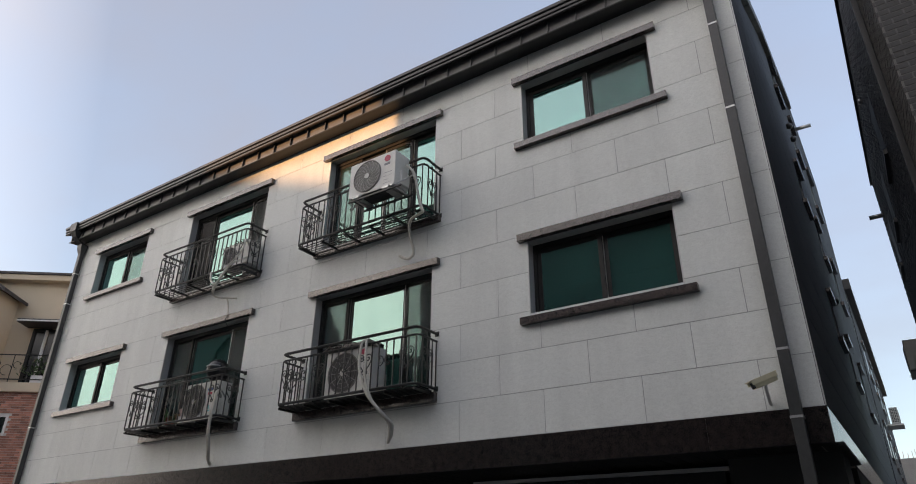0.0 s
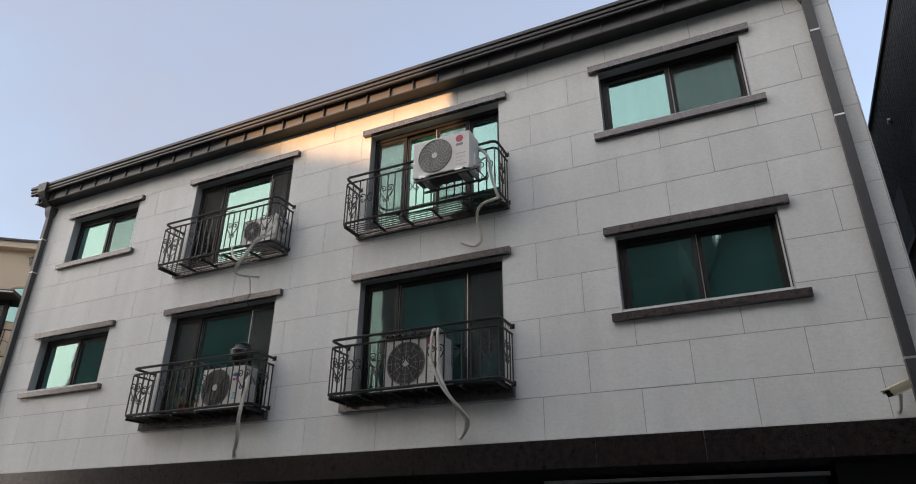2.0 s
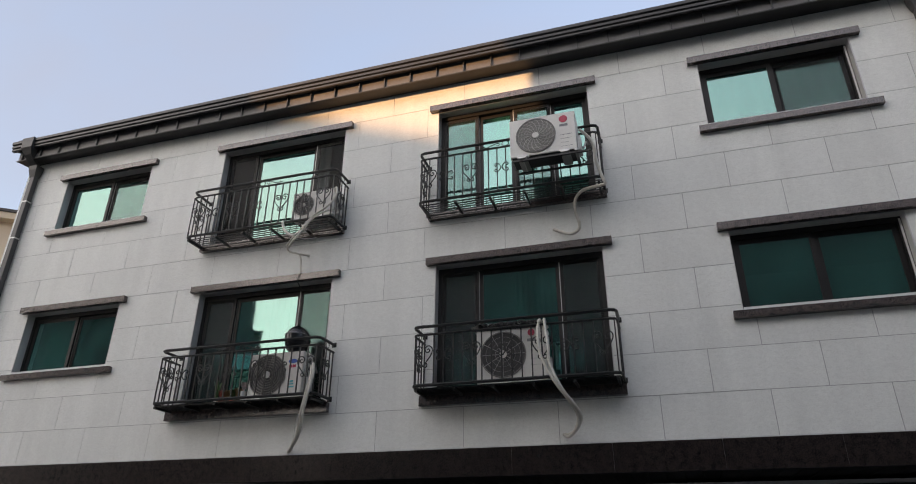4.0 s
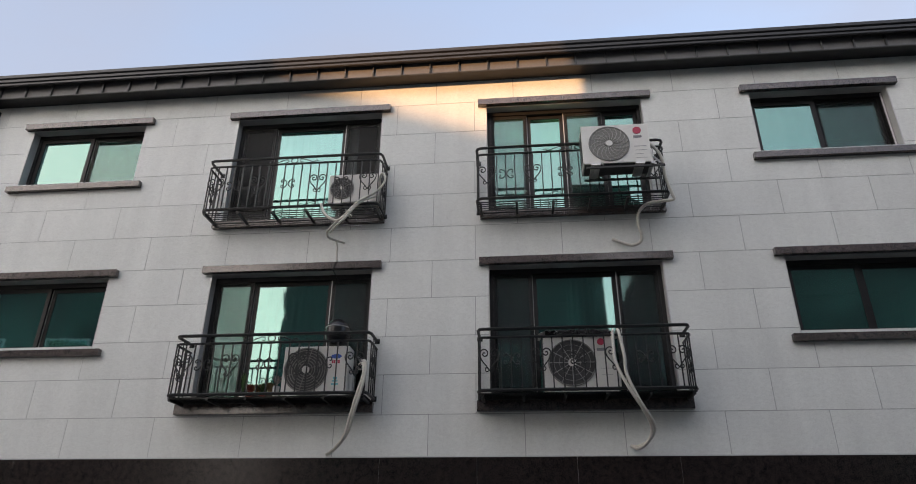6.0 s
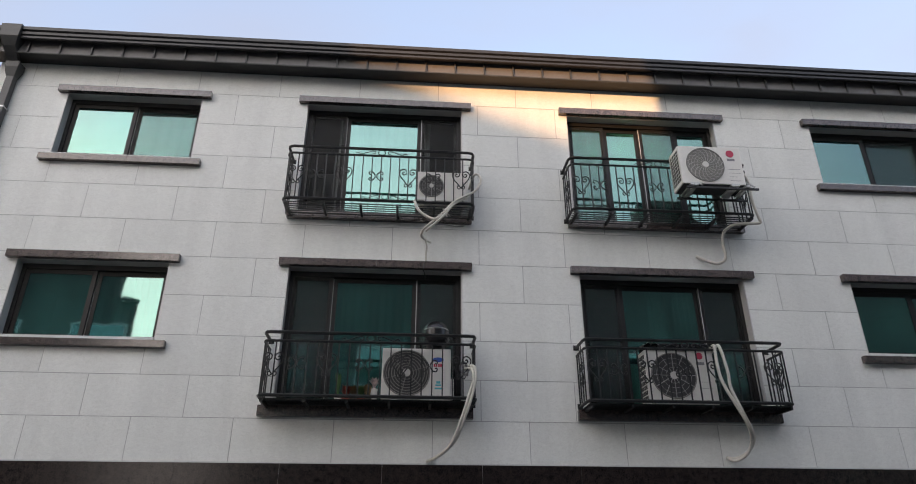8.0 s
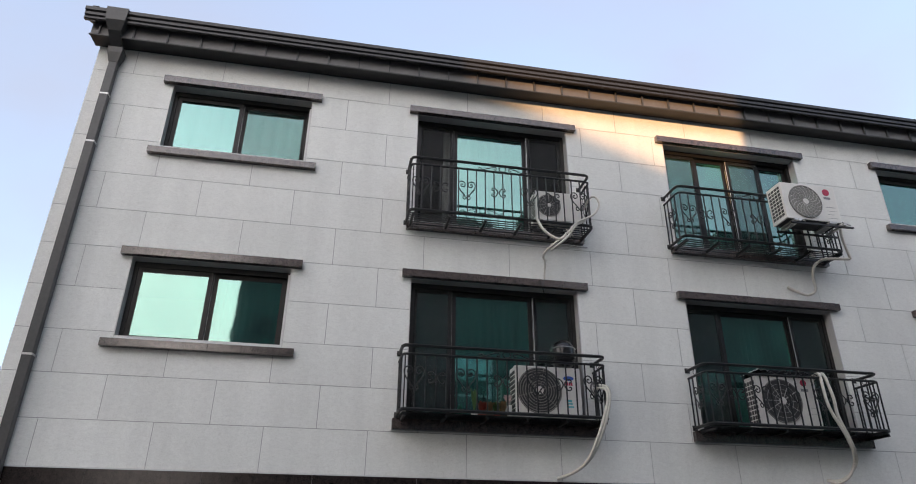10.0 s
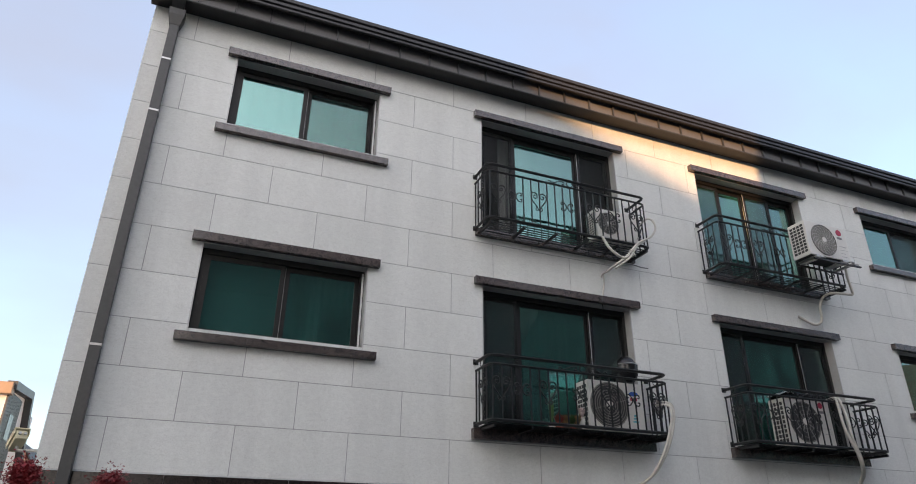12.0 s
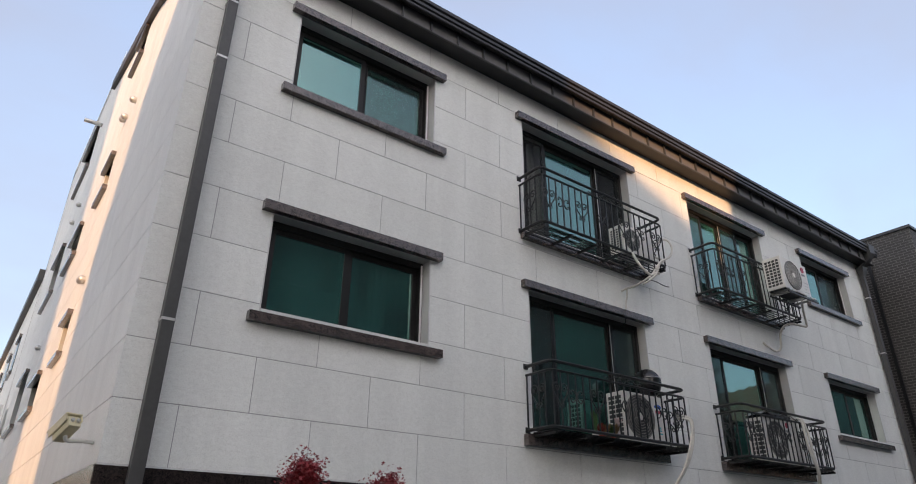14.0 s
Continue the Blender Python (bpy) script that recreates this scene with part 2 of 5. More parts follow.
# Dark alley-side colour; on the rear wing it stands in for alley shade.
DARK_SHADED = material("dark_shaded_flank", (0.05, 0.05, 0.055), 0.75, 0, 0.2, 1.0, 60, 0.2, spec=0.2, per_piece=0.4)
MORTAR = material("grey_mortar", (0.19, 0.185, 0.175), 0.9, 0, 0.15)
REDBRICK = material("red_brick", (0.44, 0.22, 0.165), 0.85, 0, 0.75, 2, 50, 0.5, per_piece=1.2, island=True)
STUCCO = material("beige_stucco", (0.62, 0.52, 0.39), 0.9, 0, 0.1, 1.0, 70, 0.3)
ROOFDARK = material("dark_roof_tile", (0.05, 0.045, 0.045), 0.6, 0, 0.25)
CONCRETE = material("weathered_concrete", (0.30, 0.28, 0.26), 0.9, 0, 0.25, 1.2, 30, 0.4)
TANGUTTER = material("tan_metal_gutter", (0.30, 0.20, 0.13), 0.5, 0.2, 0.15)
WHITEWALL = material("white_render", (0.72, 0.71, 0.70), 0.85, 0, 0.08, 0.8)
BARK = material("grey_bark", (0.10, 0.08, 0.065), 0.9, 0, 0.3, 8, 60, 0.8)
MAPLE = material("crimson_maple_leaf", (0.24, 0.020, 0.026), 0.55, 0, 0.6, 5, 30)
AUTUMN = material("autumn_foliage", (0.075, 0.070, 0.024), 0.8, 0, 0.8, 0.25, 1.5)
LEAFGREEN = material("green_leaf", (0.06, 0.13, 0.04), 0.5, 0, 0.3)
WHITEPETAL = material("white_petal", (0.65, 0.52, 0.50), 0.6, 0, 0.5, 25)
DRYLEAF = material("dry_tan_leaf", (0.30, 0.20, 0.10), 0.7, 0, 0.4, 20)
RUST = material("terracotta_red", (0.28, 0.06, 0.04), 0.6, 0, 0.3, 20)
OPPOSITE = material("grey_brick_houses", (0.10, 0.095, 0.09), 0.9, 0, 0.2, 0.6, 12)


# ---- mesh helpers ----
def link_mesh(name, bm, mat, parent=None, label="", smooth=False):
    me = bpy.data.meshes.new(name)
    bmesh.ops.recalc_face_normals(bm, faces=bm.faces)
    bm.to_mesh(me)
    bm.free()
    me.materials.append(mat)
    if smooth:
        for p in me.polygons:
            p.use_smooth = True
    ob = new(name, me)
    if parent is not None:
        ob.parent = parent
    if label:
        ob["label"] = label
    return ob


def part(name, bm, mat, parent, label="", smooth=False):
    return link_mesh(name, bm, mat, parent, label, smooth)


def share(name, ob, parent, at=(0, 0, 0)):
    """Another piece on the same mesh."""
    o = new(name, ob.data)
    o.parent = parent
    o.location = at
    return o


def thing(name, label, category, at=(0, 0, 0), group="", kind=""):
    e = new(name)
    e.empty_display_size = 0.1
    e.location = at
    return tagged(e, label, category, group, kind)


def box(bm, x0, x1, y0, y1, z0, z1, bevel=0.0):
    r = bmesh.ops.create_cube(bm, size=1)
    vs = r["verts"]
    bmesh.ops.scale(bm, vec=(x1 - x0, y1 - y0, z1 - z0), verts=vs)
    bmesh.ops.translate(bm, vec=((x0 + x1) / 2, (y0 + y1) / 2, (z0 + z1) / 2), verts=vs)
    if bevel:
        es = list({e for v in vs for e in v.link_edges})
        bmesh.ops.bevel(bm, geom=es, offset=bevel, segments=2, affect="EDGES", profile=0.7)
    return bm


def boxes(*dims, bevel=0.0):
    bm = bmesh.new()
    for d in dims:
        box(bm, *d, bevel=bevel)
    return bm


def tube(bm, pts, r, sides=6, closed=False):
    """A round bar swept along points."""
    pts = [Vector(p) for p in pts]
    rings = []
    up = Vector((0.13, 0.21, 0.97)).normalized()
    for i, p in enumerate(pts):
        a = pts[i - 1] if i or closed else p
        b = pts[(i + 1) % len(pts)] if i + 1 < len(pts) or closed else p
        d = (b - a).normalized()
        s = d.cross(up)
        if s.length < 0.05:
            s = d.cross(Vector((1, 0.1, 0)))
        s.normalize()
        t = s.cross(d).normalized()
        rings.append([bm.verts.new(p + r * (math.cos(2 * math.pi * k / sides) * s + math.sin(2 * math.pi * k / sides) * t)) for k in range(sides)])
    n = len(rings)
    for i in range(n if closed else n - 1):
        A, B = rings[i], rings[(i + 1) % n]
        for k in range(sides):
            bm.faces.new((A[k], A[(k + 1) % sides], B[(k + 1) % sides], B[k]))
    if not closed:
        bm.faces.new(rings[0][::-1])
        bm.faces.new(rings[-1])
    return bm


def tubes(r, *lines, sides=6):
    bm = bmesh.new()
    for pts in lines:
        tube(bm, pts, r, sides)
    return bm


def smooth_line(pts, n=8):
    """Catmull-Rom through the points."""
    P = [Vector(p) for p in pts]
    P = [2 * P[0] - P[1]] + P + [2 * P[-1] - P[-2]]
    out = []
    for i in range(1, len(P) - 2):
        for k in range(n):
            t = k / n
            a, b, c, d = P[i - 1], P[i], P[i + 1], P[i + 2]
            out.append(0.5 * ((2 * b) + (c - a) * t + (2 * a - 5 * b + 4 * c - d) * t * t + (3 * b - a - 3 * c + d) * t ** 3))
    out.append(P[-2])
    return out


def disc(bm, c, r, axis="y", depth=0.01, sides=32):
    """A short cylinder along an axis, centred at c."""
    ret = bmesh.ops.create_cone(bm, cap_ends=True, segments=sides, radius1=r, radius2=r, depth=depth)
    rot = {"y": Matrix.Rotation(math.pi / 2, 4, "X"), "x": Matrix.Rotation(math.pi / 2, 4, "Y"), "z": Matrix.Identity(4)}[axis]
    bmesh.ops.transform(bm, matrix=Matrix.Translation(c) @ rot, verts=ret["verts"])
    return bm


def clip(poly, a, b, c):
    """The part of a polygon (u, v) where a*u + b*v <= c."""
    out = []
    for i, p in enumerate(poly):
        q = poly[(i + 1) % len(poly)]
        fp, fq = a * p[0] + b * p[1] - c, a * q[0] + b * q[1] - c
        if fp <= 0:
            out.append(p)
        if fp * fq < 0:
            k = fp / (fp - fq)
            out.append((p[0] + k * (q[0] - p[0]), p[1] + k * (q[1] - p[1])))
    return out


def cut(rect, holes):
    """A rectangle (u0, u1, v0, v1) less holes, as rectangles."""
    todo = [rect]
    for h0, h1, k0, k1 in holes:
        nxt = []
        for u0, u1, v0, v1 in todo:
            if h0 >= u1 or h1 <= u0 or k0 >= v1 or k1 <= v0:
                nxt.append((u0, u1, v0, v1))
                continue
            if u0 < h0:
                nxt.append((u0, h0, v0, v1))
            if h1 < u1:
                nxt.append((h1, u1, v0, v1))
            a, b = max(u0, h0), min(u1, h1)
            if v0 < k0:
                nxt.append((a, b, v0, k0))
            if k1 < v1:
                nxt.append((a, b, k1, v1))
        todo = nxt
    return todo


def slab(bm, poly, place, depth):
    """Extrude a polygon (u, v) set in space by place(u, v, d)."""
    if len(poly) < 3:
        return
    f = [bm.verts.new(place(u, v, 0)) for u, v in poly]
    g = [bm.verts.new(place(u, v, depth)) for u, v in poly]
    bm.faces.new(f)
    bm.faces.new(g[::-1])
    for i in range(len(poly)):
        j = (i + 1) % len(poly)
        bm.faces.new((f[i], f[j], g[j], g[i]))


# ---- ground: one sheet, the street climbs gently to the left ----
def ground_z(x):
    return 0.2 - (min(max(x, -45), 20) + 0.2) * 0.045


bm = bmesh.new()
xs = [-900, -300, -100] + list(range(-60, 31, 5)) + [100, 300, 900]
ys = [-900, -300, -100, -40, -20, -6, 0, 7, 20, 40, 100, 300, 900]
grid = [[bm.verts.new((x, y, ground_z(x))) for y in ys] for x in xs]
for i in range(len(xs) - 1):
    for j in range(len(ys) - 1):
        bm.faces.new((grid[i][j], grid[i + 1][j], grid[i + 1][j + 1], grid[i][j + 1]))
tagged(link_mesh("ground", bm, ASPHALT), "worn grey asphalt street and yard between the houses", "ground", kind="structure")

# ---- the apartment building ----
XL, XR, YF = -16.5, -0.75, 7.66           # corners and front face
Z0, COURSE, PANEL = 3.17, 0.545, 1.225    # stone courses
ROWS = [Z0, 3.685, 4.205, 4.725, 5.27, 5.825, 6.36, 6.895, 7.435, 7.985, 8.53]
ROWS += [ROWS[-1] + COURSE * (k + 1) for k in range(11)]
SOFFIT_Z, EAVE_Z = 2.82, 8.935
building = thing("apartment_building", "three-storey apartment block clad in pale granite slabs", "building", ((XL + XR) / 2, 15, 0.3))
building.location = (0, 0, 0)

WIN_X = [(-15.40, -13.42), (-3.86, -1.87)]
BAL_X = [(-11.85, -9.47), (-7.83, -5.44)]
LOWER, UPPER = 0.0, 2.70
OPENINGS = []
for dz in (LOWER, UPPER):
    for a, b in WIN_X:
        OPENINGS.append((a, b, 4.63 + dz, 5.72 + dz))
    for a, b in BAL_X:
        OPENINGS.append((a, b, 3.84 + dz, 5.72 + dz))
SIDE_TOP = [(YF, 9.10), (11.8, 11.15), (16.9, 12.6), (17.0, 13.6), (24.0, 13.75)]
SIDE_WIN = {"left": [(12.65, 13.35, 10.75, 11.3), (18.4, 20.4, 11.2, 12.3)], "right": []}
for k in range(2):
    SIDE_WIN["left"] += [(12.65, 13.35, 5.15 + 2.78 * k, 5.72 + 2.78 * k), (15.05, 16.25, 4.73 + 2.88 * k, 5.27 + 2.88 * k), (18.3, 20.0, 4.87 + 2.95 * k, 5.95 + 2.95 * k)]
for k in range(3):
    SIDE_WIN["right"] += [(13.05, 13.75, 5.28 + 2.7 * k, 6.1 + 2.7 * k), (15.4, 16.1, 5.0 + 2.7 * k, 5.9 + 2.7 * k), (18.3, 19.2, 4.9 + 2.7 * k, 6.0 + 2.7 * k)]


def front(u, v, d):
    return (u, YF + d, v)


def left_side(u, v, d):
    return (XL + d, u, v)


def right_side(u, v, d):
    return (XR - d, u, v)


# core walls, with the openings through them
bm = bmesh.new()
for u0, u1, v0, v1 in cut((XL + 0.012, XR - 0.012, SOFFIT_Z, 9.2), OPENINGS):
    slab(bm, [(u0, v0), (u1, v0), (u1, v1), (u0, v1)], lambda u, v, d: front(u, v, d + 0.006), 0.22)
wall_front = part("wall", bm, JOINT, building, "grey sealant and core behind the granite slabs")
side_walls = []
for place, side in ((left_side, "left"), (right_side, "right")):
    bm = bmesh.new()
    for i in range(len(SIDE_TOP) - 1):
        (a, za), (b, zb) = SIDE_TOP[i], SIDE_TOP[i + 1]
        if b - a < 0.2:
            continue
        for u0, u1, v0, v1 in cut((a if i else YF + 0.23, b, SOFFIT_Z, 20), SIDE_WIN[side]):
            poly = clip([(u0, v0), (u1, v0), (u1, v1), (u0, v1)], -(zb - za) / (b - a), 1, za - (zb - za) / (b - a) * a)
            slab(bm, poly, lambda u, v, d, place=place: place(u, v, d + 0.006), 0.22)
    side_walls.append(part("wall", bm, JOINT, building, "grey sealant and core behind the granite slabs"))
part("wall", boxes((XL, XR, 23.8, 24.0, 0, 13.7)), CONCRETE, building, "plain rear wall")

# roof: low gutter, fascia of seamed sheets, two pitches behind
bm = bmesh.new()
prof = [(7.30, 9.2), (11.8, 11.26), (16.95, 12.72)]
for i in range(2):
    (a, za), (b, zb) = prof[i], prof[i + 1]
    slab(bm, [(a, za), (b, zb), (b, zb + 0.12), (a, za + 0.06)], lambda u, v, d: (XL - 0.06 + d, u, v), XR - XL + 0.12)
box(bm, XL, XR, 16.96, 24, 13.3, 13.5)
roof = part("roof", bm, ROOFDARK, building, "dark tiled roof slope")
for place, sgn in ((XL, -1), (XR, 1)):
    for i in range(2):
        (a, za), (b, zb) = prof[i], prof[i + 1]
        n = 10
        for k in range(n):
            u0, u1 = a + (b - a) * k / n, a + (b - a) * (k + 1) / n
            w0, w1 = za + (zb - za) * k / n, za + (zb - za) * (k + 1) / n
            x0 = place - 0.085 if sgn < 0 else place + 0.005
            bm = bmesh.new()
            slab(bm, [(u0, w0 - 0.12), (u1 - 0.01, w1 - 0.12), (u1 - 0.01, w1 + 0.12), (u0, w0 + 0.16)], lambda u, v, d, x0=x0: (x0 + d, u, v), 0.08)
            part("verge_tile", bm, ROOFDARK, roof, "dark stepped verge tile")
bm = bmesh.new()
slab(bm, [(7.402, 8.925), (7.42, 8.925), (7.655, 9.25), (7.402, 9.20)], lambda u, v, d: (XL - 0.06 + d, u, v), XR - XL + 0.12)
fascia = part("fascia", bm, FASCIA, building, "charcoal sheet-metal fascia under the gutter")
# Soffit split from the fascia sheet; its shade is put into the dark colour.
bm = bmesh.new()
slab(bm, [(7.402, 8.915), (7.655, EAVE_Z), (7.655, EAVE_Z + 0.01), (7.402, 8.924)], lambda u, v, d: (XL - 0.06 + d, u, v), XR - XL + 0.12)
part("eaves_soffit", bm, DARKSOFFIT, fascia, "metal eaves lining, its shade put into a near-black colour")
x = -8.69 - 17 * 0.456
first = None
while x < XR:
    if x > XL:
        if first is None:
            first = part("standing_seam", boxes((-0.009, 0.009, 7.362, 7.4018, 8.928, 9.17)), METAL, fascia)
            first.location.x = x
        else:
            share("standing_seam", first, fascia, (x, 0, 0))
    x += 0.456
part("drip_edge", boxes((XL - 0.07, XR + 0.07, 7.375, 7.4015, 8.912, 8.927)), METAL, fascia)
bm = bmesh.new()
prof_g = [(7.40, 9.17), (7.34, 9.108), (7.29, 9.10), (7.28, 9.115), (7.28, 9.145), (7.295, 9.155), (7.265, 9.17), (7.265, 9.215), (7.28, 9.225), (7.245, 9.24), (7.245, 9.295), (7.40, 9.295)]
slab(bm, prof_g, lambda u, v, d: (XL - 0.15 + d, u, v), XR - XL + 0.30)
part("gutter", bm, GUTTER, building, "charcoal moulded metal gutter along the eaves")

# stone slabs in running bond
def cladding(name, place, wall, u_min, u_max, holes, top, phase, mat, max_rows):
    shared = {}
    for r in range(max_rows):
        v0, v1 = ROWS[r], ROWS[r + 1]
        off = phase + (PANEL / 2 if r % 2 else 0)
        k = math.floor((u_min - off) / PANEL)
        while off + k * PANEL < u_max:
            u0, u1 = max(u_min, off + k * PANEL), min(u_max, off + (k + 1) * PANEL)
            k += 1
            if u1 - u0 < 0.02:
                continue
            g = 0.004
            rect = (u0 + g, u1 - g, v0 + g, v1 - g)
            pieces = cut(rect, holes)
            polys = []
            for a, b, c, d in pieces:
                p = [(a, c), (b, c), (b, d), (a, d)]
                for i in range(len(top) - 1):
                    (ta, za), (tb, zb) = top[i], top[i + 1]
                    if tb - ta < 0.2:
                        continue
                    s = (zb - za) / (tb - ta)
                    if ta <= (a + b) / 2 < tb:
                        p = clip(p, -s, 1, za - s * ta)
                if len(p) > 2:
                    polys.append(p)
            if not polys:
                continue
            whole = len(pieces) == 1 and pieces[0] == rect and len(polys[0]) == 4 and all(abs(q[1] - w) < 1e-6 for q, w in zip(polys[0], (rect[2], rect[2], rect[3], rect[3])))
            key = (round(u1 - u0, 3), round(v1 - v0, 3))
            if whole and key in shared:
                ob = new(name, shared[key])
                ob.parent = wall
            else:
                for p in polys:
                    bm = bmesh.new()
                    slab(bm, [(q[0] - u0, q[1] - v0) for q in p], lambda u, v, d: Vector(place(u, v, d)) - Vector(place(0, 0, 0)), 0.0055)
                    ob = part(name, bm, mat, wall)
                    ob.location = Vector(place(u0, v0, 0))
                if whole:
                    shared[key] = ob.data
            ob.location = Vector(place(u0, v0, 0))


# brown granite band with its pale joint
bandtop = Z0
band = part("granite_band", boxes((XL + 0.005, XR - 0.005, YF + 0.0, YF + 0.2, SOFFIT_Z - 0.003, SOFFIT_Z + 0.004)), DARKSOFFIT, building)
x = -8.0 - 8 * PANEL
while x < XR:
    a, b = max(x, XL - 0.012), min(x + PANEL, XR + 0.012)
    if b - a > 0.05:
        part("slab", boxes((a + 0.002, b - 0.002, YF - 0.014, YF + 0.005, SOFFIT_Z, bandtop - 0.012), bevel=0.002), BANDSTONE, band)
    x += PANEL
part("joint_line", boxes((XL - 0.003, XR + 0.003, YF - 0.006, YF + 0.005, bandtop - 0.012, bandtop + 0.002)), LIGHT_JOINT, band)
for xx0, xx1 in ((XL - 0.014, XL + 0.004), (XR - 0.004, XR + 0.014)):
    y = YF + 0.006
    while y < 23.5:
        part("slab", boxes((xx0, xx1, y, y + PANEL - 0.004, SOFFIT_Z, bandtop - 0.012)), BROWN, band)
        y += PANEL

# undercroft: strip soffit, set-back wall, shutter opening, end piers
# Walls and piers here carry the undercroft shade in their colour.
under = part("undercroft", boxes((XL + 0.3, XR - 0.3, 9.6, 9.8, 0, SOFFIT_Z)), GARAGE, building, "set-back grey ground-floor wall, darkened for undercroft shade")
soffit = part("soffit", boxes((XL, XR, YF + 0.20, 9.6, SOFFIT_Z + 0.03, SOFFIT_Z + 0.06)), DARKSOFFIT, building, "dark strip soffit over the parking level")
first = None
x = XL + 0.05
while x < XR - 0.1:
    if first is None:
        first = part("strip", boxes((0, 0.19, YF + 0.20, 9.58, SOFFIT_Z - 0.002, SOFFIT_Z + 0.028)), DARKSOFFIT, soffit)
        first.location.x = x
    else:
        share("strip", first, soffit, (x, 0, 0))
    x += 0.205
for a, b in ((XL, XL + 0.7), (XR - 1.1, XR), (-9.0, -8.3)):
    part("pier", boxes((a, b, YF + 0.6, YF + 1.3, 0, SOFFIT_Z - 0.004)), GARAGE, building, "grey stone-clad pier, darkened for undercroft shade")
# Flat black sheet stands in for the shaded depth of the bay.
part("opening_sheet", boxes((-5.2, -1.95, 8.50, 8.54, 0, 2.72)), BLACKGLOSS, building, "black sheet for the shade in the parking bay opening")
part("shutter_trim", boxes((-5.25, -1.9, 8.47, 8.54, 2.722, 2.765)), TRIM, building, "pale trim over the parking bay")
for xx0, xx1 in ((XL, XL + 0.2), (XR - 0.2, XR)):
    part("wall", boxes((xx0, xx1, 9.8, 24, 0, SOFFIT_Z - 0.004)), GARAGE, building, "side wall of the ground floor, undercroft shade in its colour")
part("floor_slab", boxes((XL + 0.25, XR - 0.25, YF + 0.25, 23.7, 3.45, 3.6)), CONCRETE, building)
part("floor_slab", boxes((XL + 0.25, XR - 0.25, YF + 0.25, 23.7, 6.12, 6.3)), CONCRETE, building)
part("floor_slab", boxes((XL + 0.25, XR - 0.25, YF + 0.25, 23.7, 8.8, 9.0)), CONCRETE, building)
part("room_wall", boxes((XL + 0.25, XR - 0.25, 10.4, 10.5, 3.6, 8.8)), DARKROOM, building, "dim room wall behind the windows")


def window(x0, x1, z0, z1, cuts, kinds, balcony, curtain):
    """A sliding window in its opening. kinds: g glass, s glass behind an insect screen, t glass behind a finer screen, o open behind the screen."""
    w = part("window", boxes((x0, x1, YF + 0.225, YF + 0.228, z0, z0 + 0.004)), FRAME, building, "charcoal sliding window with green glass")
    yb = YF + 0.14
    # trims lining the reveal
    part("reveal_trim", boxes((x0, x0 + 0.012, YF - 0.004, yb, z0, z1), (x1 - 0.012, x1, YF - 0.004, yb, z0, z1), (x0 + 0.012, x1 - 0.012, YF - 0.002, yb, z1 - 0.012, z1)), TRIM, w, "grey metal lining of the reveal")
    # outer frame
    a, b, c, d = x0 + 0.012, x1 - 0.012, z0 + 0.0, z1 - 0.012
    f = 0.05
    part("frame", boxes((a, a + f, yb, yb + 0.11, c, d), (b - f, b, yb, yb + 0.11, c, d), (a + f, b - f, yb, yb + 0.11, d - f - 0.02, d), (a + f, b - f, yb, yb + 0.11, c, c + f)), FRAME, w)
    part("sill_strip", boxes((a + 0.005, b - 0.005, YF - 0.012, YF + 0.012, c, c + 0.05)), LIGHT_JOINT, w, "pale strip along the sill")
    if not balcony:
        part("sealant_bead", boxes((b - 0.034, b - 0.012, yb - 0.012, yb - 0.002, c + 0.004, d - 0.03)), LIGHT_JOINT, w, "pale sealant bead down the jamb")
    a, b, c, d = a + f, b - f, c + f, d - f - 0.02
    edges = [a + (b - a) * q for q in cuts]
    for i, kind in enumerate(kinds):
        e0, e1 = edges[i] + (0.002 if i else 0), edges[i + 1]
        y = yb + (0.062 if i % 2 else 0.022)
        s = 0.058
        part("sash", boxes((e0, e0 + s, y, y + 0.03, c, d), (e1 - s, e1, y, y + 0.03, c, d), (e0 + s, e1 - s, y, y + 0.03, d - s, d), (e0 + s, e1 - s, y, y + 0.03, c, c + s)), FRAME, w)
        if kind != "o":
            p = part("pane", boxes((e0 + s, e1 - s, y + 0.012, y + 0.018, c + s, d - s)), GLASS, w, "green reflective glass pane")
            p.visible_shadow = False
        if i:
            part("edge_strip", boxes((e0 - 0.004, e0 + 0.006, y - 0.004, y - 0.0005, c + 0.01, d - 0.01)), TRIM, w, "bright aluminium edge strip")
        if kind in "sot":
            bm = bmesh.new()
            slab(bm, [(e0 + 0.02, c + 0.02), (e1 - 0.02, c + 0.02), (e1 - 0.02, d - 0.02), (e0 + 0.02, d - 0.02)], lambda u, v, dd: (u, y - 0.012 + dd, v), 0.001)
            part("insect_screen", bm, THIN_SCREEN if kind == "t" else SCREEN, w, "grey insect screen")
    if curtain:
        u0, u1 = curtain
        n = 60
        bm = bmesh.new()
        lo, hi = [], []
        for k in range(n + 1):
            u = x0 + (x1 - x0) * (u0 + (u1 - u0) * k / n)
            yy = YF + 0.42 + 0.03 * math.sin(k * 1.1) + 0.012 * math.sin(k * 2.7 + 1)
            lo.append(bm.verts.new((u, yy, z0 + 0.05)))
            hi.append(bm.verts.new((u, yy, z1 + 0.05)))
        for k in range(n):
            bm.faces.new((lo[k], lo[k + 1], hi[k + 1], hi[k]))
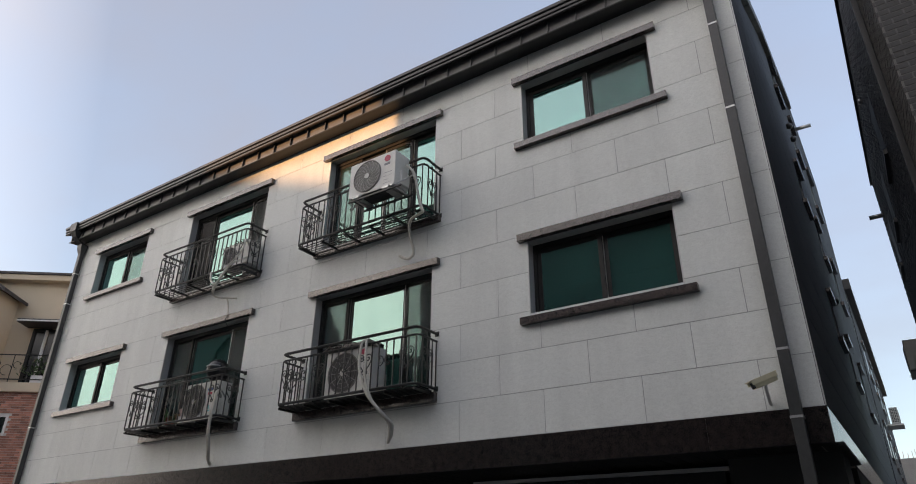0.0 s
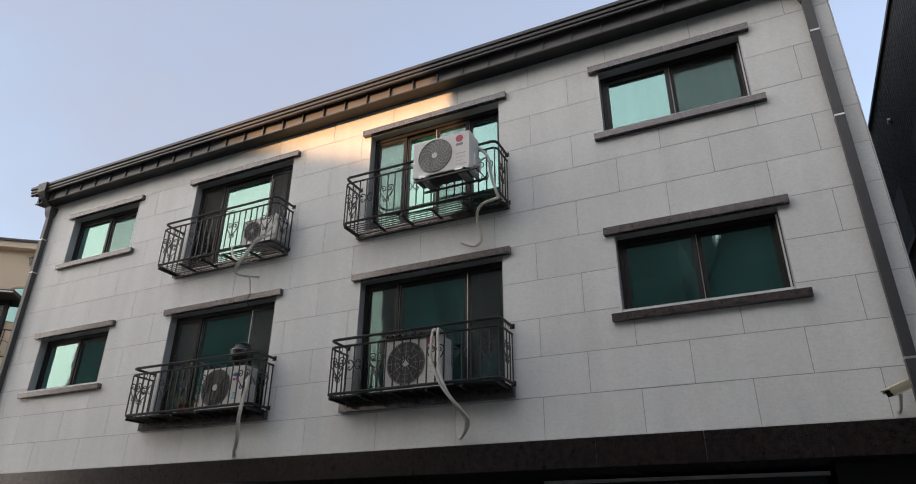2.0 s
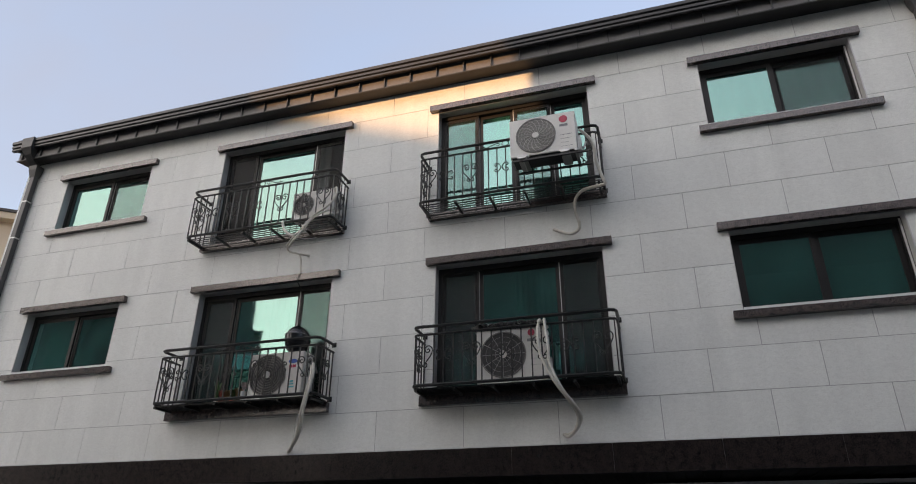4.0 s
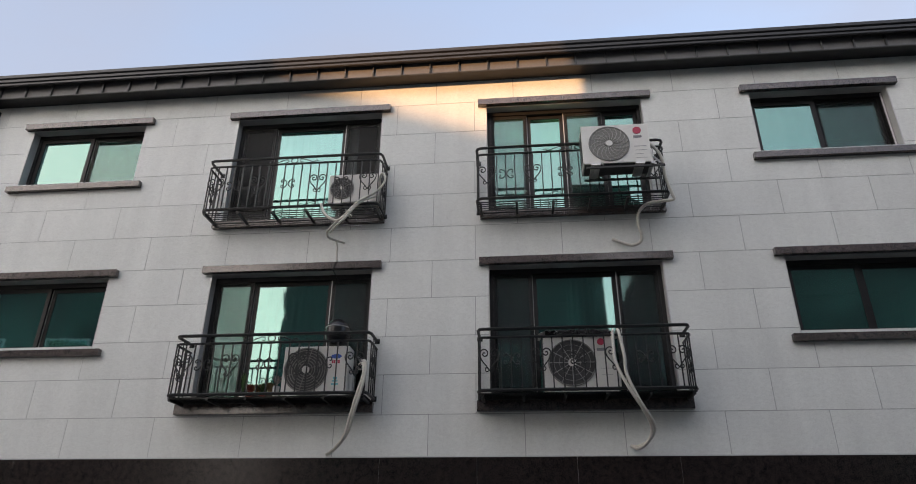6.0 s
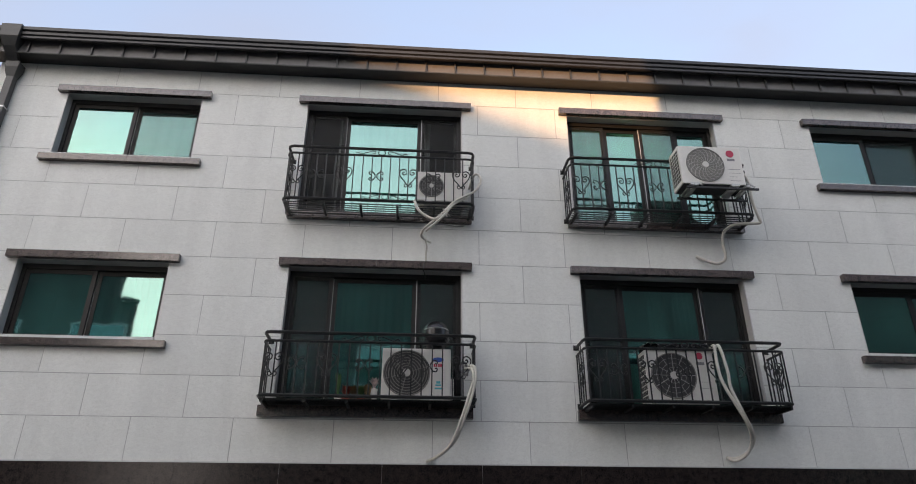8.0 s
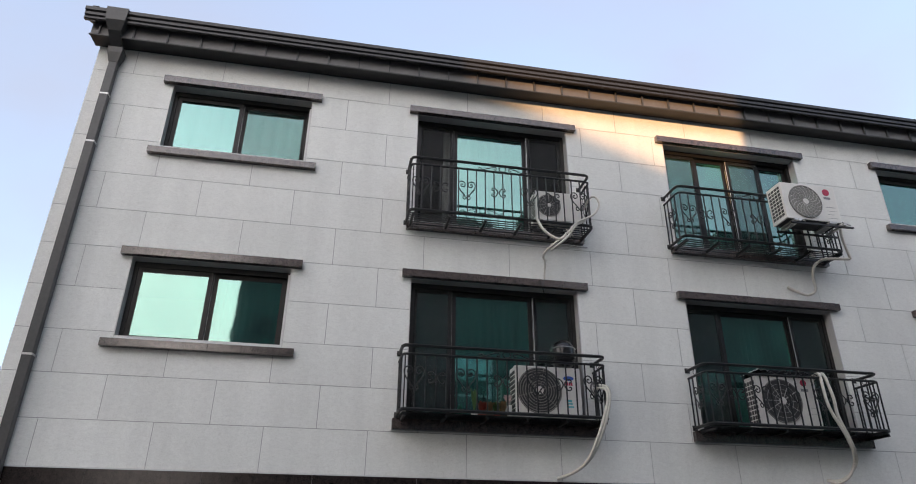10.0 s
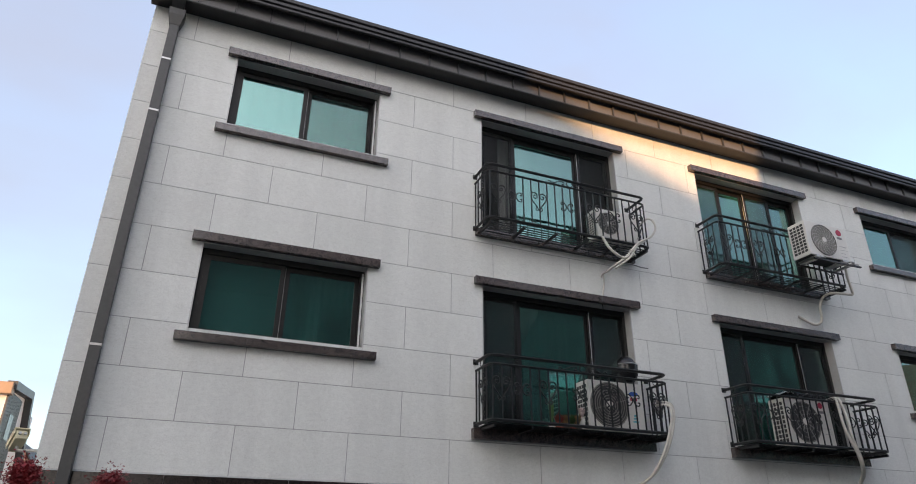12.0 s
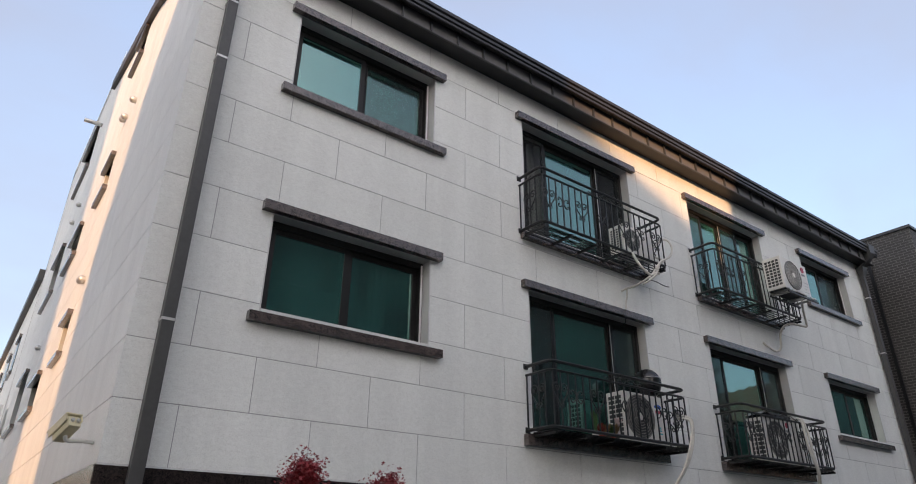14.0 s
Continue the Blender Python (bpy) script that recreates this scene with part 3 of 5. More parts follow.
        cu = link_mesh("curtain", bm, CURTAIN, None, smooth=True)
        tagged(cu, "pale pleated curtain hanging behind the window", "curtain", "curtains")
    # lintel and sill: polished slabs, each of two lengths
    lx0, lx1 = (x0 - 0.12, x1 + 0.13)
    mid = (lx0 + lx1) / 2
    lin = part("lintel", boxes((lx0, mid - 0.0015, YF - 0.08, YF + 0.1, z1, z1 + 0.104), bevel=0.003), BROWN, w, "polished brown granite lintel")
    part("slab", boxes((mid + 0.0015, lx1, YF - 0.08, YF + 0.1, z1, z1 + 0.104), bevel=0.003), BROWN, lin)
    sx0, sx1 = (x0 - 0.115, x1 + 0.15) if not balcony else (x0 - (0.16 if z0 < 5 else 0.1), x1 + 0.13)
    sm = (sx0 + sx1) / 2 + 0.1
    st = 0.135 if balcony and z0 < 5 else 0.097
    sl = part("sill", boxes((sx0, sm - 0.0015, YF - 0.08, YF + 0.13, z0 - st, z0 - 0.003), bevel=0.003), BROWN, w, "polished brown granite sill")
    part("slab", boxes((sm + 0.0015, sx1, YF - 0.08, YF + 0.13, z0 - st, z0 - 0.003), bevel=0.003), BROWN, sl)
    return w


W3 = (0, 0.24, 0.75, 1)
W4 = (0, 0.25, 0.5, 0.76, 1)
for dz, (aL, bL), kinds, cur in ((LOWER, WIN_X[0], "gg", (0.5, 1)), (LOWER, WIN_X[1], "gg", None), (UPPER, WIN_X[0], "gt", (0, 1)), (UPPER, WIN_X[1], "gs", (0, 1))):
    window(aL, bL, 4.63 + dz, 5.72 + dz, (0, 0.5, 1), kinds, False, cur)
for dz, (aL, bL), cuts, kinds, cur in ((LOWER, BAL_X[0], W3, "sgs", (0.3, 0.8)), (LOWER, BAL_X[1], W3, "sgs", (0.45, 0.8)), (UPPER, BAL_X[0], W3, "ogo", (0.20, 0.80)), (UPPER, BAL_X[1], W4, "tgtg", (0.0, 1))):
    window(aL, bL, 3.84 + dz, 5.72 + dz, cuts, kinds, True, cur)

# small windows of the two side walls
for place, sgn, side in ((XL, -1, "left"), (XR, 1, "right")):
    for a, b, c, d in SIDE_WIN[side]:
        def sx(p, q):
            return (place + sgn * q, place + sgn * p) if sgn < 0 else (place + p, place + q)
        w = part("window", boxes((*sx(-0.16, -0.13), a, b, c, d)), GLASS, building, "small side window with green glass")
        part("frame", boxes((*sx(-0.17, -0.10), a, a + 0.05, c, d), (*sx(-0.17, -0.10), b - 0.05, b, c, d), (*sx(-0.17, -0.10), a + 0.05, b - 0.05, d - 0.05, d), (*sx(-0.17, -0.10), a + 0.05, b - 0.05, c, c + 0.05)), FRAME, w)
        part("lintel", boxes((*sx(-0.08, 0.075), a - 0.1, b + 0.08, d, d + 0.07)), BROWN, w, "polished brown granite lintel")
        part("sill", boxes((*sx(-0.1, 0.075), a - 0.1, b + 0.1, c - 0.08, c)), BROWN, w, "polished brown granite sill")


# ---- balcony railings ----
def spiral(cx, cz, r0, r1, a0, turns, n=14):
    return [(cx + (r0 + (r1 - r0) * k / n) * math.cos(a0 + turns * 2 * math.pi * k / n), 0, cz + (r0 + (r1 - r0) * k / n) * math.sin(a0 + turns * 2 * math.pi * k / n)) for k in range(n + 1)]


def heart():
    """Two mirrored bars that curl in at the top and meet in a point below."""
    bm = bmesh.new()
    for s in (-1, 1):
        pts = [(0, 0, -0.15), (s * 0.045, 0, -0.085), (s * 0.095, 0, -0.02), (s * 0.122, 0, 0.05), (s * 0.105, 0, 0.10), (s * 0.062, 0, 0.118), (s * 0.024, 0, 0.09), (s * 0.026, 0, 0.045), (s * 0.06, 0, 0.028), (s * 0.083, 0, 0.052), (s * 0.07, 0, 0.076), (s * 0.052, 0, 0.066)]
        tube(bm, smooth_line(pts, 3), 0.0085, 5)
        pts = [(0, 0, -0.145), (s * 0.03, 0, -0.165), (s * 0.05, 0, -0.145), (s * 0.045, 0, -0.115), (s * 0.028, 0, -0.122)]
        tube(bm, smooth_line(pts, 3), 0.0075, 5)
    return bm


def double_c():
    """Two bars back to back, each curled at both ends."""
    bm = bmesh.new()
    for s in (-1, 1):
        top = [(s * 0.07, 0, 0.032), (s * 0.088, 0, 0.026), (s * 0.098, 0, 0.046), (s * 0.08, 0, 0.070), (s * 0.046, 0, 0.062), (s * 0.018, 0, 0.028)]
        pts = top + [(s * 0.010, 0, 0)] + [(x, y, -z) for x, y, z in top[::-1]]
        tube(bm, smooth_line(pts, 3), 0.0085, 5)
    return bm


def arch_scroll():
    bm = bmesh.new()
    for s in (-1, 1):
        pts = [(s * 0.36, 0, 0.02), (s * 0.33, 0, 0.04), (s * 0.30, 0, 0.015), (s * 0.34, 0, -0.005), (s * 0.26, 0, 0.02), (s * 0.14, 0, 0.065), (s * 0.09, 0, 0.055), (s * 0.10, 0, 0.02), (s * 0.13, 0, 0.03)]
        tube(bm, smooth_line(pts, 3), 0.0075, 5)
    tube(bm, [(0.05 * math.cos(a * math.pi / 8), 0, 0.045 + 0.04 * math.sin(a * math.pi / 8)) for a in range(16)], 0.0075, 5, True)
    return bm


def railing(x0, x1, ztop, zbot, open_floor, label):
    t = thing("balcony_railing", label, "railing", ((x0 + x1) / 2, YF, zbot), "balcony railings")
    ox, oy, oz = t.location
    H, W, yf, yw = ztop - zbot, (x1 - x0) / 2, 7.22 - YF, -0.004
    def bent(z, r):
        c = 0.07
        return [(-W, yw, z), (-W, yf + c, z), (-W + 0.02, yf + 0.02, z), (-W + c, yf, z), (W - c, yf, z), (W - 0.02, yf + 0.02, z), (W, yf + c, z), (W, yw, z)]
    part("top_rail", tubes(0.021, bent(H, 0)), IRON, t)
    part("upper_rail", tubes(0.016, bent(H - 0.11, 0)), IRON, t)
    part("bottom_rail", tubes(0.021, bent(0, 0)), IRON, t)
    for s in (-1, 1):
        for z in (H, 0.0):
            part("wall_flange", boxes((s * W - 0.035, s * W + 0.035, -0.012, -0.001, z - 0.035, z + 0.035), bevel=0.003), IRON, t)
    n = 20
    first = None
    for k in range(n + 1):
        x = -W + 0.03 + (2 * W - 0.06) * k / n
        if first is None:
            first = part("baluster", boxes((-0.0075, 0.0075, yf - 0.0075, yf + 0.0075, 0.005, H - 0.115)), IRON, t)
            first.location.x = x
        else:
            share("baluster", first, t, (x, 0, 0))
    for s in (-1, 1):
        for q in (0.25, 0.5, 0.75):
            share("baluster", first, t, (s * W, q * (yw - yf), 0))
        share("baluster", first, t, (s * W, -yf - 0.02, 0))
    hrt, dc = None, None
    for q, kind in ((0.055, "h"), (0.16, "c"), (0.30, "h"), (0.475, "c"), (0.647, "h"), (0.78, "c"), (0.93, "h")):
        x = -W + 2 * W * q
        if kind == "h":
            if hrt is None:
                hrt = part("heart_scroll", heart(), IRON, t, smooth=True)
                hrt.location = (x, yf, 0.395)
            else:
                share("heart_scroll", hrt, t, (x, yf, 0.395))
        else:
            if dc is None:
                dc = part("c_scroll", double_c(), IRON, t, smooth=True)
                dc.location = (x, yf, 0.385)
            else:
                share("c_scroll", dc, t, (x, yf, 0.385))
    for s in (-1, 1):
        o = share("heart_scroll", hrt, t, (s * W, yf * 0.5, 0.395))
        o.rotation_euler = (0, 0, math.pi / 2)
        ring = part("ring", tube(bmesh.new(), [(s * W, yf * 0.45 + 0.045 * math.cos(a * math.pi / 8), H - 0.055 + 0.04 * math.sin(a * math.pi / 8)) for a in range(16)], 0.006, 5, True), IRON, t, smooth=True)
    a = part("arch_scroll", arch_scroll(), IRON, t, smooth=True)
    a.location = (0, yf, H - 0.10)
    # floor grille
    first = None
    for k in range(7):
        y = yf + 0.04 + k * 0.062
        if first is None:
            first = part("floor_bar", boxes((-W + 0.01, W - 0.01, -0.006, 0.006, -0.047, -0.035)), IRON, t)
            first.location.y = y
        else:
            share("floor_bar", first, t, (0, y, 0))
    first = None
    for k in range(6):
        x = -W + 0.05 + (2 * W - 0.1) * k / 5
        if first is None:
            first = part("bearer", boxes((-0.015, 0.015, yf, yw, -0.078, -0.048)), IRON, t)
            first.location.x = x
        else:
            share("bearer", first, t, (x, 0, 0))
    if not open_floor:
        part("floor_sheet", boxes((-W + 0.02, W - 0.02, yf + 0.02, yw - 0.08, -0.034, -0.029)), IRON, t, "dark sheet laid over the grille")
    return t


RAIL = [(-11.95, -9.34), (-7.95, -5.33)]
railing(*RAIL[0], 4.66, 3.885, False, "black wrought-iron balcony railing with scrolls, holding plants and an outdoor unit")
railing(*RAIL[1], 4.66, 3.885, False, "black wrought-iron balcony railing with scrolls, hose draped over it")
railing(*RAIL[0], 7.375, 6.548, True, "black wrought-iron balcony railing with open slatted floor")
railing(*RAIL[1], 7.375, 6.548, True, "black wrought-iron balcony railing carrying a bracketed outdoor unit")


# ---- outdoor air-conditioning units ----
def outdoor_unit(x, y, z, w, h, d, fan_x, fan_z, fan_r, style, label):
    """x, y, z: front left lower corner; the fan's centre from there."""
    t = thing("air_conditioner", label, "air conditioner", (x, y, z), "outdoor units")
    part("casing", boxes((0, w, 0, d, 0, h), bevel=0.012), ACWHITE, t, "off-white sheet-metal casing")
    part("fan_well", disc(bmesh.new(), (fan_x, -0.002, fan_z), fan_r, "y", 0.006, 40), ACGREY if style == "swirl" else ACDARK, t, "dark fan opening")
    bm = bmesh.new()
    tube(bm, [(fan_x + fan_r * math.cos(k * math.pi / 20), -0.008, fan_z + fan_r * math.sin(k * math.pi / 20)) for k in range(40)], 0.009, 5, True)
    part("fan_ring", bm, ACGREY, t, smooth=True)
    part("fan_hub", disc(bmesh.new(), (fan_x, -0.014, fan_z), fan_r * 0.17, "y", 0.014, 24), ACWHITE, t, "round hub badge")
    bm = bmesh.new()
    if style in ("swirl", "radial"):
        for k in range(18 if style == "swirl" else 12):
            a = 2 * math.pi * k / (18 if style == "swirl" else 12)
            pts = []
            for j in range(6):
                q = j / 5
                aa = a + (0.55 * q * q if style == "swirl" else 0.0)
                rr = fan_r * (0.17 + 0.83 * q)
                pts.append((fan_x + rr * math.cos(aa), -0.010, fan_z + rr * math.sin(aa)))
            tube(bm, pts, 0.005, 4)
        for q in ((0.45, 0.6, 0.75, 0.9) if style == "swirl" else (0.35, 0.55, 0.78)):
            tube(bm, [(fan_x + q * fan_r * math.cos(k * math.pi / 16), -0.008, fan_z + q * fan_r * math.sin(k * math.pi / 16)) for k in range(32)], 0.0025, 4, True)
    else:
        for q in (0.3, 0.42, 0.54, 0.66, 0.78, 0.9):
            tube(bm, [(fan_x + q * fan_r * math.cos(k * math.pi / 16), -0.009, fan_z + q * fan_r * math.sin(k * math.pi / 16)) for k in range(32)], 0.0055, 5, True)
        for k in range(6):
            a = math.pi * k / 3 + 0.3
            tube(bm, [(fan_x + q * fan_r * math.cos(a), -0.012, fan_z + q * fan_r * math.sin(a)) for q in (0.15, 0.6, 1.0)], 0.005, 4)
    part("fan_grille", bm, WIRE if style == "radial" else SPOKE if style == "swirl" else ACGREY, t, "wire fan guard", smooth=True)
    # side coil grille on the left
    bm = bmesh.new()
    n = 9
    for k in range(n):
        z0 = 0.05 + (h - 0.1) * k / n
        for j in range(4):
            y0 = 0.03 + (d - 0.06) * j / 4
            box(bm, -0.004, 0.002, y0 + 0.008, y0 + (d - 0.06) / 4 - 0.008, z0 + 0.008, z0 + (h - 0.1) / n - 0.008)
    part("side_vents", bm, ACDARK, t, "dark side vent slots")
    for xx in (0.10, w - 0.22):
        part("foot", boxes((xx, xx + 0.12, -0.015, d + 0.015, -0.03, 0.002)), GALV, t)
    part("valve_cover", boxes((w, w + 0.045, d * 0.35, d - 0.02, 0.05, h * 0.45), bevel=0.01), ACWHITE, t)
    return t


def badge(t, x, z, r, mat, label):
    part("badge", disc(bmesh.new(), (x, -0.003, z), r, "y", 0.006, 24), mat, t, label)


def bars(t, mat, *rects):
    part("print", boxes(*[(a, b, -0.0035, -0.001, c, d) for a, b, c, d in rects]), mat, t)


hung = outdoor_unit(-6.49, 6.84, 6.80, 0.90, 0.60, 0.33, 0.36, 0.30, 0.265, "swirl", "off-white outdoor air-conditioning unit on a steel bracket outside the railing")
# Base pan plate; the shadow under the unit is in its dark colour.
part("base_pan", boxes((0.02, 0.88, 0.015, 0.315, -0.006, -0.001)), ACDARK, hung, "ribbed base pan, darkened for the shade under the unit")
badge(hung, 0.745, 0.495, 0.056, RED, "round red badge")
bars(hung, INK, (0.690, 0.800, 0.378, 0.415))
bars(hung, INK, (0.69, 0.85, 0.24, 0.246), (0.69, 0.85, 0.18, 0.183), (0.69, 0.80, 0.12, 0.123), (0.69, 0.85, 0.06, 0.063))
low_r = outdoor_unit(-7.13, 7.36, 3.885, 0.90, 0.69, 0.29, 0.35, 0.36, 0.29, "radial", "off-white outdoor air-conditioning unit standing on the balcony under a dark board")
badge(low_r, 0.72, 0.62, 0.045, RED, "round red badge")
bars(low_r, INK, (0.665, 0.775, 0.503, 0.540))
bars(low_r, INK, (0.70, 0.84, 0.28, 0.283), (0.70, 0.84, 0.2, 0.203))
low_c = outdoor_unit(-10.50, 7.36, 3.885, 0.86, 0.64, 0.29, 0.31, 0.33, 0.285, "rings", "off-white outdoor air-conditioning unit with a blue oval label")
bm = bmesh.new()
disc(bm, (0, 0, 0), 0.07, "y", 0.005, 24)
o = part("badge", bm, BLUE, low_c, "blue oval label")
o.scale, o.location = (1, 1, 0.42), (0.70, -0.003, 0.50)
bars(low_c, RED, (0.645, 0.665, 0.41, 0.45), (0.67, 0.69, 0.41, 0.45), (0.70, 0.72, 0.41, 0.45), (0.725, 0.75, 0.41, 0.45))
bars(low_c, TEAL, (0.67, 0.74, 0.17, 0.19), (0.66, 0.75, 0.13, 0.15), (0.68, 0.73, 0.2, 0.23))
up_s = outdoor_unit(-10.13, 7.36, 6.66, 0.72, 0.46, 0.27, 0.20, 0.23, 0.17, "radial", "small off-white outdoor air-conditioning unit inside the railing")

# bracket that carries the hung unit
br = thing("unit_bracket", "galvanised angle bracket holding an outdoor unit off the railing", "bracket", (-6.0, 7.2, 6.77))
for s in (-0.34, 0.40):
    part("arm", boxes((s - 0.02, s + 0.02, -0.42, 0.02, -0.035, -0.003), bevel=0.003), GALV, br)
    part("brace", tubes(0.012, [(s + 0.1, -0.40, -0.02), (s + 0.1, 0.0, 0.34)]), GALV, br)
for yy in (-0.38, -0.05):
    part("cross_bar", boxes((-0.46, 0.56, yy - 0.014, yy + 0.014, -0.060, -0.036)), IRON, br)

# a board and a plastic sheet on the lower unit, a helmet on the other
bd = thing("cover_board", "dark board lying on top of an outdoor unit", "board", (-6.68, 7.50, 4.577))
part("sheet", boxes((-0.42, 0.40, -0.16, 0.14, 0.001, 0.085), bevel=0.006), BLACKGLOSS, bd)
bm = bmesh.new()
bmesh.ops.create_grid(bm, x_segments=10, y_segments=8, size=0.5)
for v in bm.verts:
    v.co = Vector((v.co.x * 0.26, v.co.y * 0.30, 0.02 + 0.035 * noise.noise(v.co * 6) - 0.14 * max(0, -v.co.x - 0.2)))
wrap = link_mesh("plastic_sheet", bm, GALV, None, smooth=True)
wrap.location = (-7.06, 7.46, 4.63)
tagged(wrap, "crumpled silvery plastic sheet on an outdoor unit", "plastic sheet")

hm = thing("helmet", "glossy black motorcycle helmet resting on an outdoor unit", "helmet", (-9.83, 7.46, 4.527))
bm = bmesh.new()
bmesh.ops.create_uvsphere(bm, u_segments=28, v_segments=18, radius=0.175)
for v in bm.verts:
    v.co.y *= 1.12
    v.co.z = v.co.z * 1.2 if v.co.z > 0 else max(v.co.z, -0.15) * 1.25
    v.co.z += 0.19
part("shell", bm, BLACKGLOSS, hm, smooth=True)
bm = bmesh.new()
pts = []
for zz in (0.15, 0.24):
    pts.append([bm.verts.new((0.168 * math.sin(a), -0.204 * math.cos(a) - 0.002, zz)) for a in [k * 0.16 for k in range(-7, 8)]])
for k in range(14):
    bm.faces.new((pts[0][k], pts[0][k + 1], pts[1][k + 1], pts[1][k]))
part("visor", bm, BLACKGLOSS, hm, "smoked visor", smooth=True)
part("trim", tubes(0.006, [(0.171 * math.sin(k * 0.16), -0.208 * math.cos(k * 0.16), 0.25) for k in range(-7, 8)]), GALV, hm, "silver trim")

# pots with plants and a small figure-like ornament, as plain shapes
def pot(x, z, r, h, mat, leaf, leaves, tall):
    t = thing("potted_plant", "small potted plant on the balcony floor", "plant", (x, 7.42, z), "potted plants")
    bm = bmesh.new()
    bmesh.ops.create_cone(bm, cap_ends=True, segments=16, radius1=r * 0.8, radius2=r, depth=h)
    bmesh.ops.translate(bm, vec=(0, 0, h / 2), verts=bm.verts)
    part("pot", bm, mat, t)
    bm = bmesh.new()
    for k in range(leaves):
        a, l = random.uniform(0, 6.28), random.uniform(0.5, 1) * tall
        out = random.uniform(0.3, 1.0) * r * 1.6
        p = [Vector((0, 0, h)), Vector((out * math.cos(a) * 0.5, out * math.sin(a) * 0.5, h + l * 0.7)), Vector((out * math.cos(a), out * math.sin(a), h + l))]
        s = Vector((-math.sin(a), math.cos(a), 0)) * 0.02
        vs = [bm.verts.new(q) for q in (p[0] - s * 0.4, p[0] + s * 0.4, p[1] + s, p[2], p[1] - s)]
        bm.faces.new(vs)
    part("leaves", bm, leaf, t)


pot(-11.02, 3.858, 0.045, 0.06, ACWHITE, LEAFGREEN, 14, 0.30)
pot(-10.92, 3.858, 0.06, 0.05, RUST, RUST, 70, 0.15)
pot(-10.83, 3.858, 0.06, 0.05, BARK, DRYLEAF, 80, 0.15)
pot(-10.74, 3.858, 0.06, 0.05, RUST, LEAFGREEN, 50, 0.17)
pot(-10.66, 3.858, 0.06, 0.05, BARK, DRYLEAF, 90, 0.17)
pot(-10.585, 3.858, 0.045, 0.16, ACWHITE, WHITEPETAL, 60, 0.15)


# ---- hoses ----
def hose(lines, r, mat, label):
    t = thing("hose", label, "hose", lines[0][0])
    o = Vector(lines[0][0])
    for pts in lines:
        part("run", tubes(r, smooth_line([Vector(p) - o for p in pts], 6), sides=8), mat, t, smooth=True)
    return t


hose([[(-9.464, 7.32, 4.31), (-9.367, 7.17, 4.259), (-9.347, 7.15, 4.128), (-9.40, 7.16, 3.887), (-9.482, 7.22, 3.645), (-9.572, 7.34, 3.43), (-9.687, 7.45, 3.306), (-9.817, 7.56, 3.227), (-9.908, 7.66, 3.20)],
      [(-9.477, 7.32, 4.262), (-9.392, 7.17, 4.233), (-9.378, 7.15, 4.095), (-9.442, 7.17, 3.873), (-9.52, 7.23, 3.631), (-9.618, 7.36, 3.386), (-9.748, 7.48, 3.263), (-9.883, 7.66, 3.21)]],
     0.019, HOSE, "pair of white taped hoses hanging from the balcony to the wall")
hose([[(-9.43, 7.40, 4.20), (-9.44, 7.31, 4.30), (-9.50, 7.26, 4.34), (-9.53, 7.30, 4.26), (-9.46, 7.33, 4.20), (-9.42, 7.27, 4.26), (-9.47, 7.25, 4.31)]], 0.013, GREYHOSE, "coiled dark cable beside the hose ends on the balcony")
hose([[(-6.262, 7.42, 4.57), (-6.266, 7.30, 4.60), (-6.268, 7.19, 4.60), (-6.283, 7.155, 4.50), (-6.283, 7.14, 4.24), (-6.236, 7.14, 4.061), (-6.112, 7.15, 3.809), (-5.965, 7.25, 3.594), (-5.896, 7.38, 3.446), (-5.939, 7.46, 3.304), (-6.041, 7.56, 3.235), (-6.114, 7.66, 3.28)],
      [(-6.212, 7.42, 4.57), (-6.212, 7.30, 4.60), (-6.208, 7.19, 4.60), (-6.19, 7.155, 4.46), (-6.166, 7.14, 4.239), (-6.162, 7.14, 4.044), (-6.048, 7.16, 3.748), (-5.916, 7.27, 3.551), (-5.862, 7.40, 3.434), (-5.929, 7.49, 3.316), (-6.036, 7.57, 3.262), (-6.103, 7.66, 3.275)]],
     0.02, HOSE, "looped white hoses draped over the railing down to the wall")
hose([[(-9.393, 7.42, 6.891), (-9.341, 7.25, 7.016), (-9.276, 7.17, 6.987), (-9.256, 7.14, 6.848), (-9.361, 7.13, 6.685), (-9.611, 7.13, 6.534), (-9.786, 7.13, 6.337), (-9.915, 7.14, 6.219), (-10.028, 7.2, 6.126), (-10.057, 7.32, 6.091), (-10.006, 7.5, 6.122), (-9.921, 7.66, 6.15)],
      [(-9.406, 7.42, 6.79), (-9.466, 7.18, 6.61), (-9.625, 7.14, 6.495), (-9.764, 7.12, 6.301), (-9.895, 7.14, 6.181), (-10.002, 7.2, 6.10)]],
     0.016, HOSE, "white taped hoses curling under the balcony to the wall")
hose([[(-10.168, 7.2, 6.562), (-10.115, 7.17, 6.421), (-10.027, 7.15, 6.321), (-9.898, 7.13, 6.251), (-9.78, 7.13, 6.31)]], 0.02, HOSE, "yellowed drain hose end tied under the balcony")
hose([[(-9.93, 7.15, 6.17), (-9.776, 7.14, 6.179), (-9.604, 7.13, 6.153), (-9.495, 7.12, 6.153)]], 0.008, GREYHOSE, "loose dark cable end under the balcony")
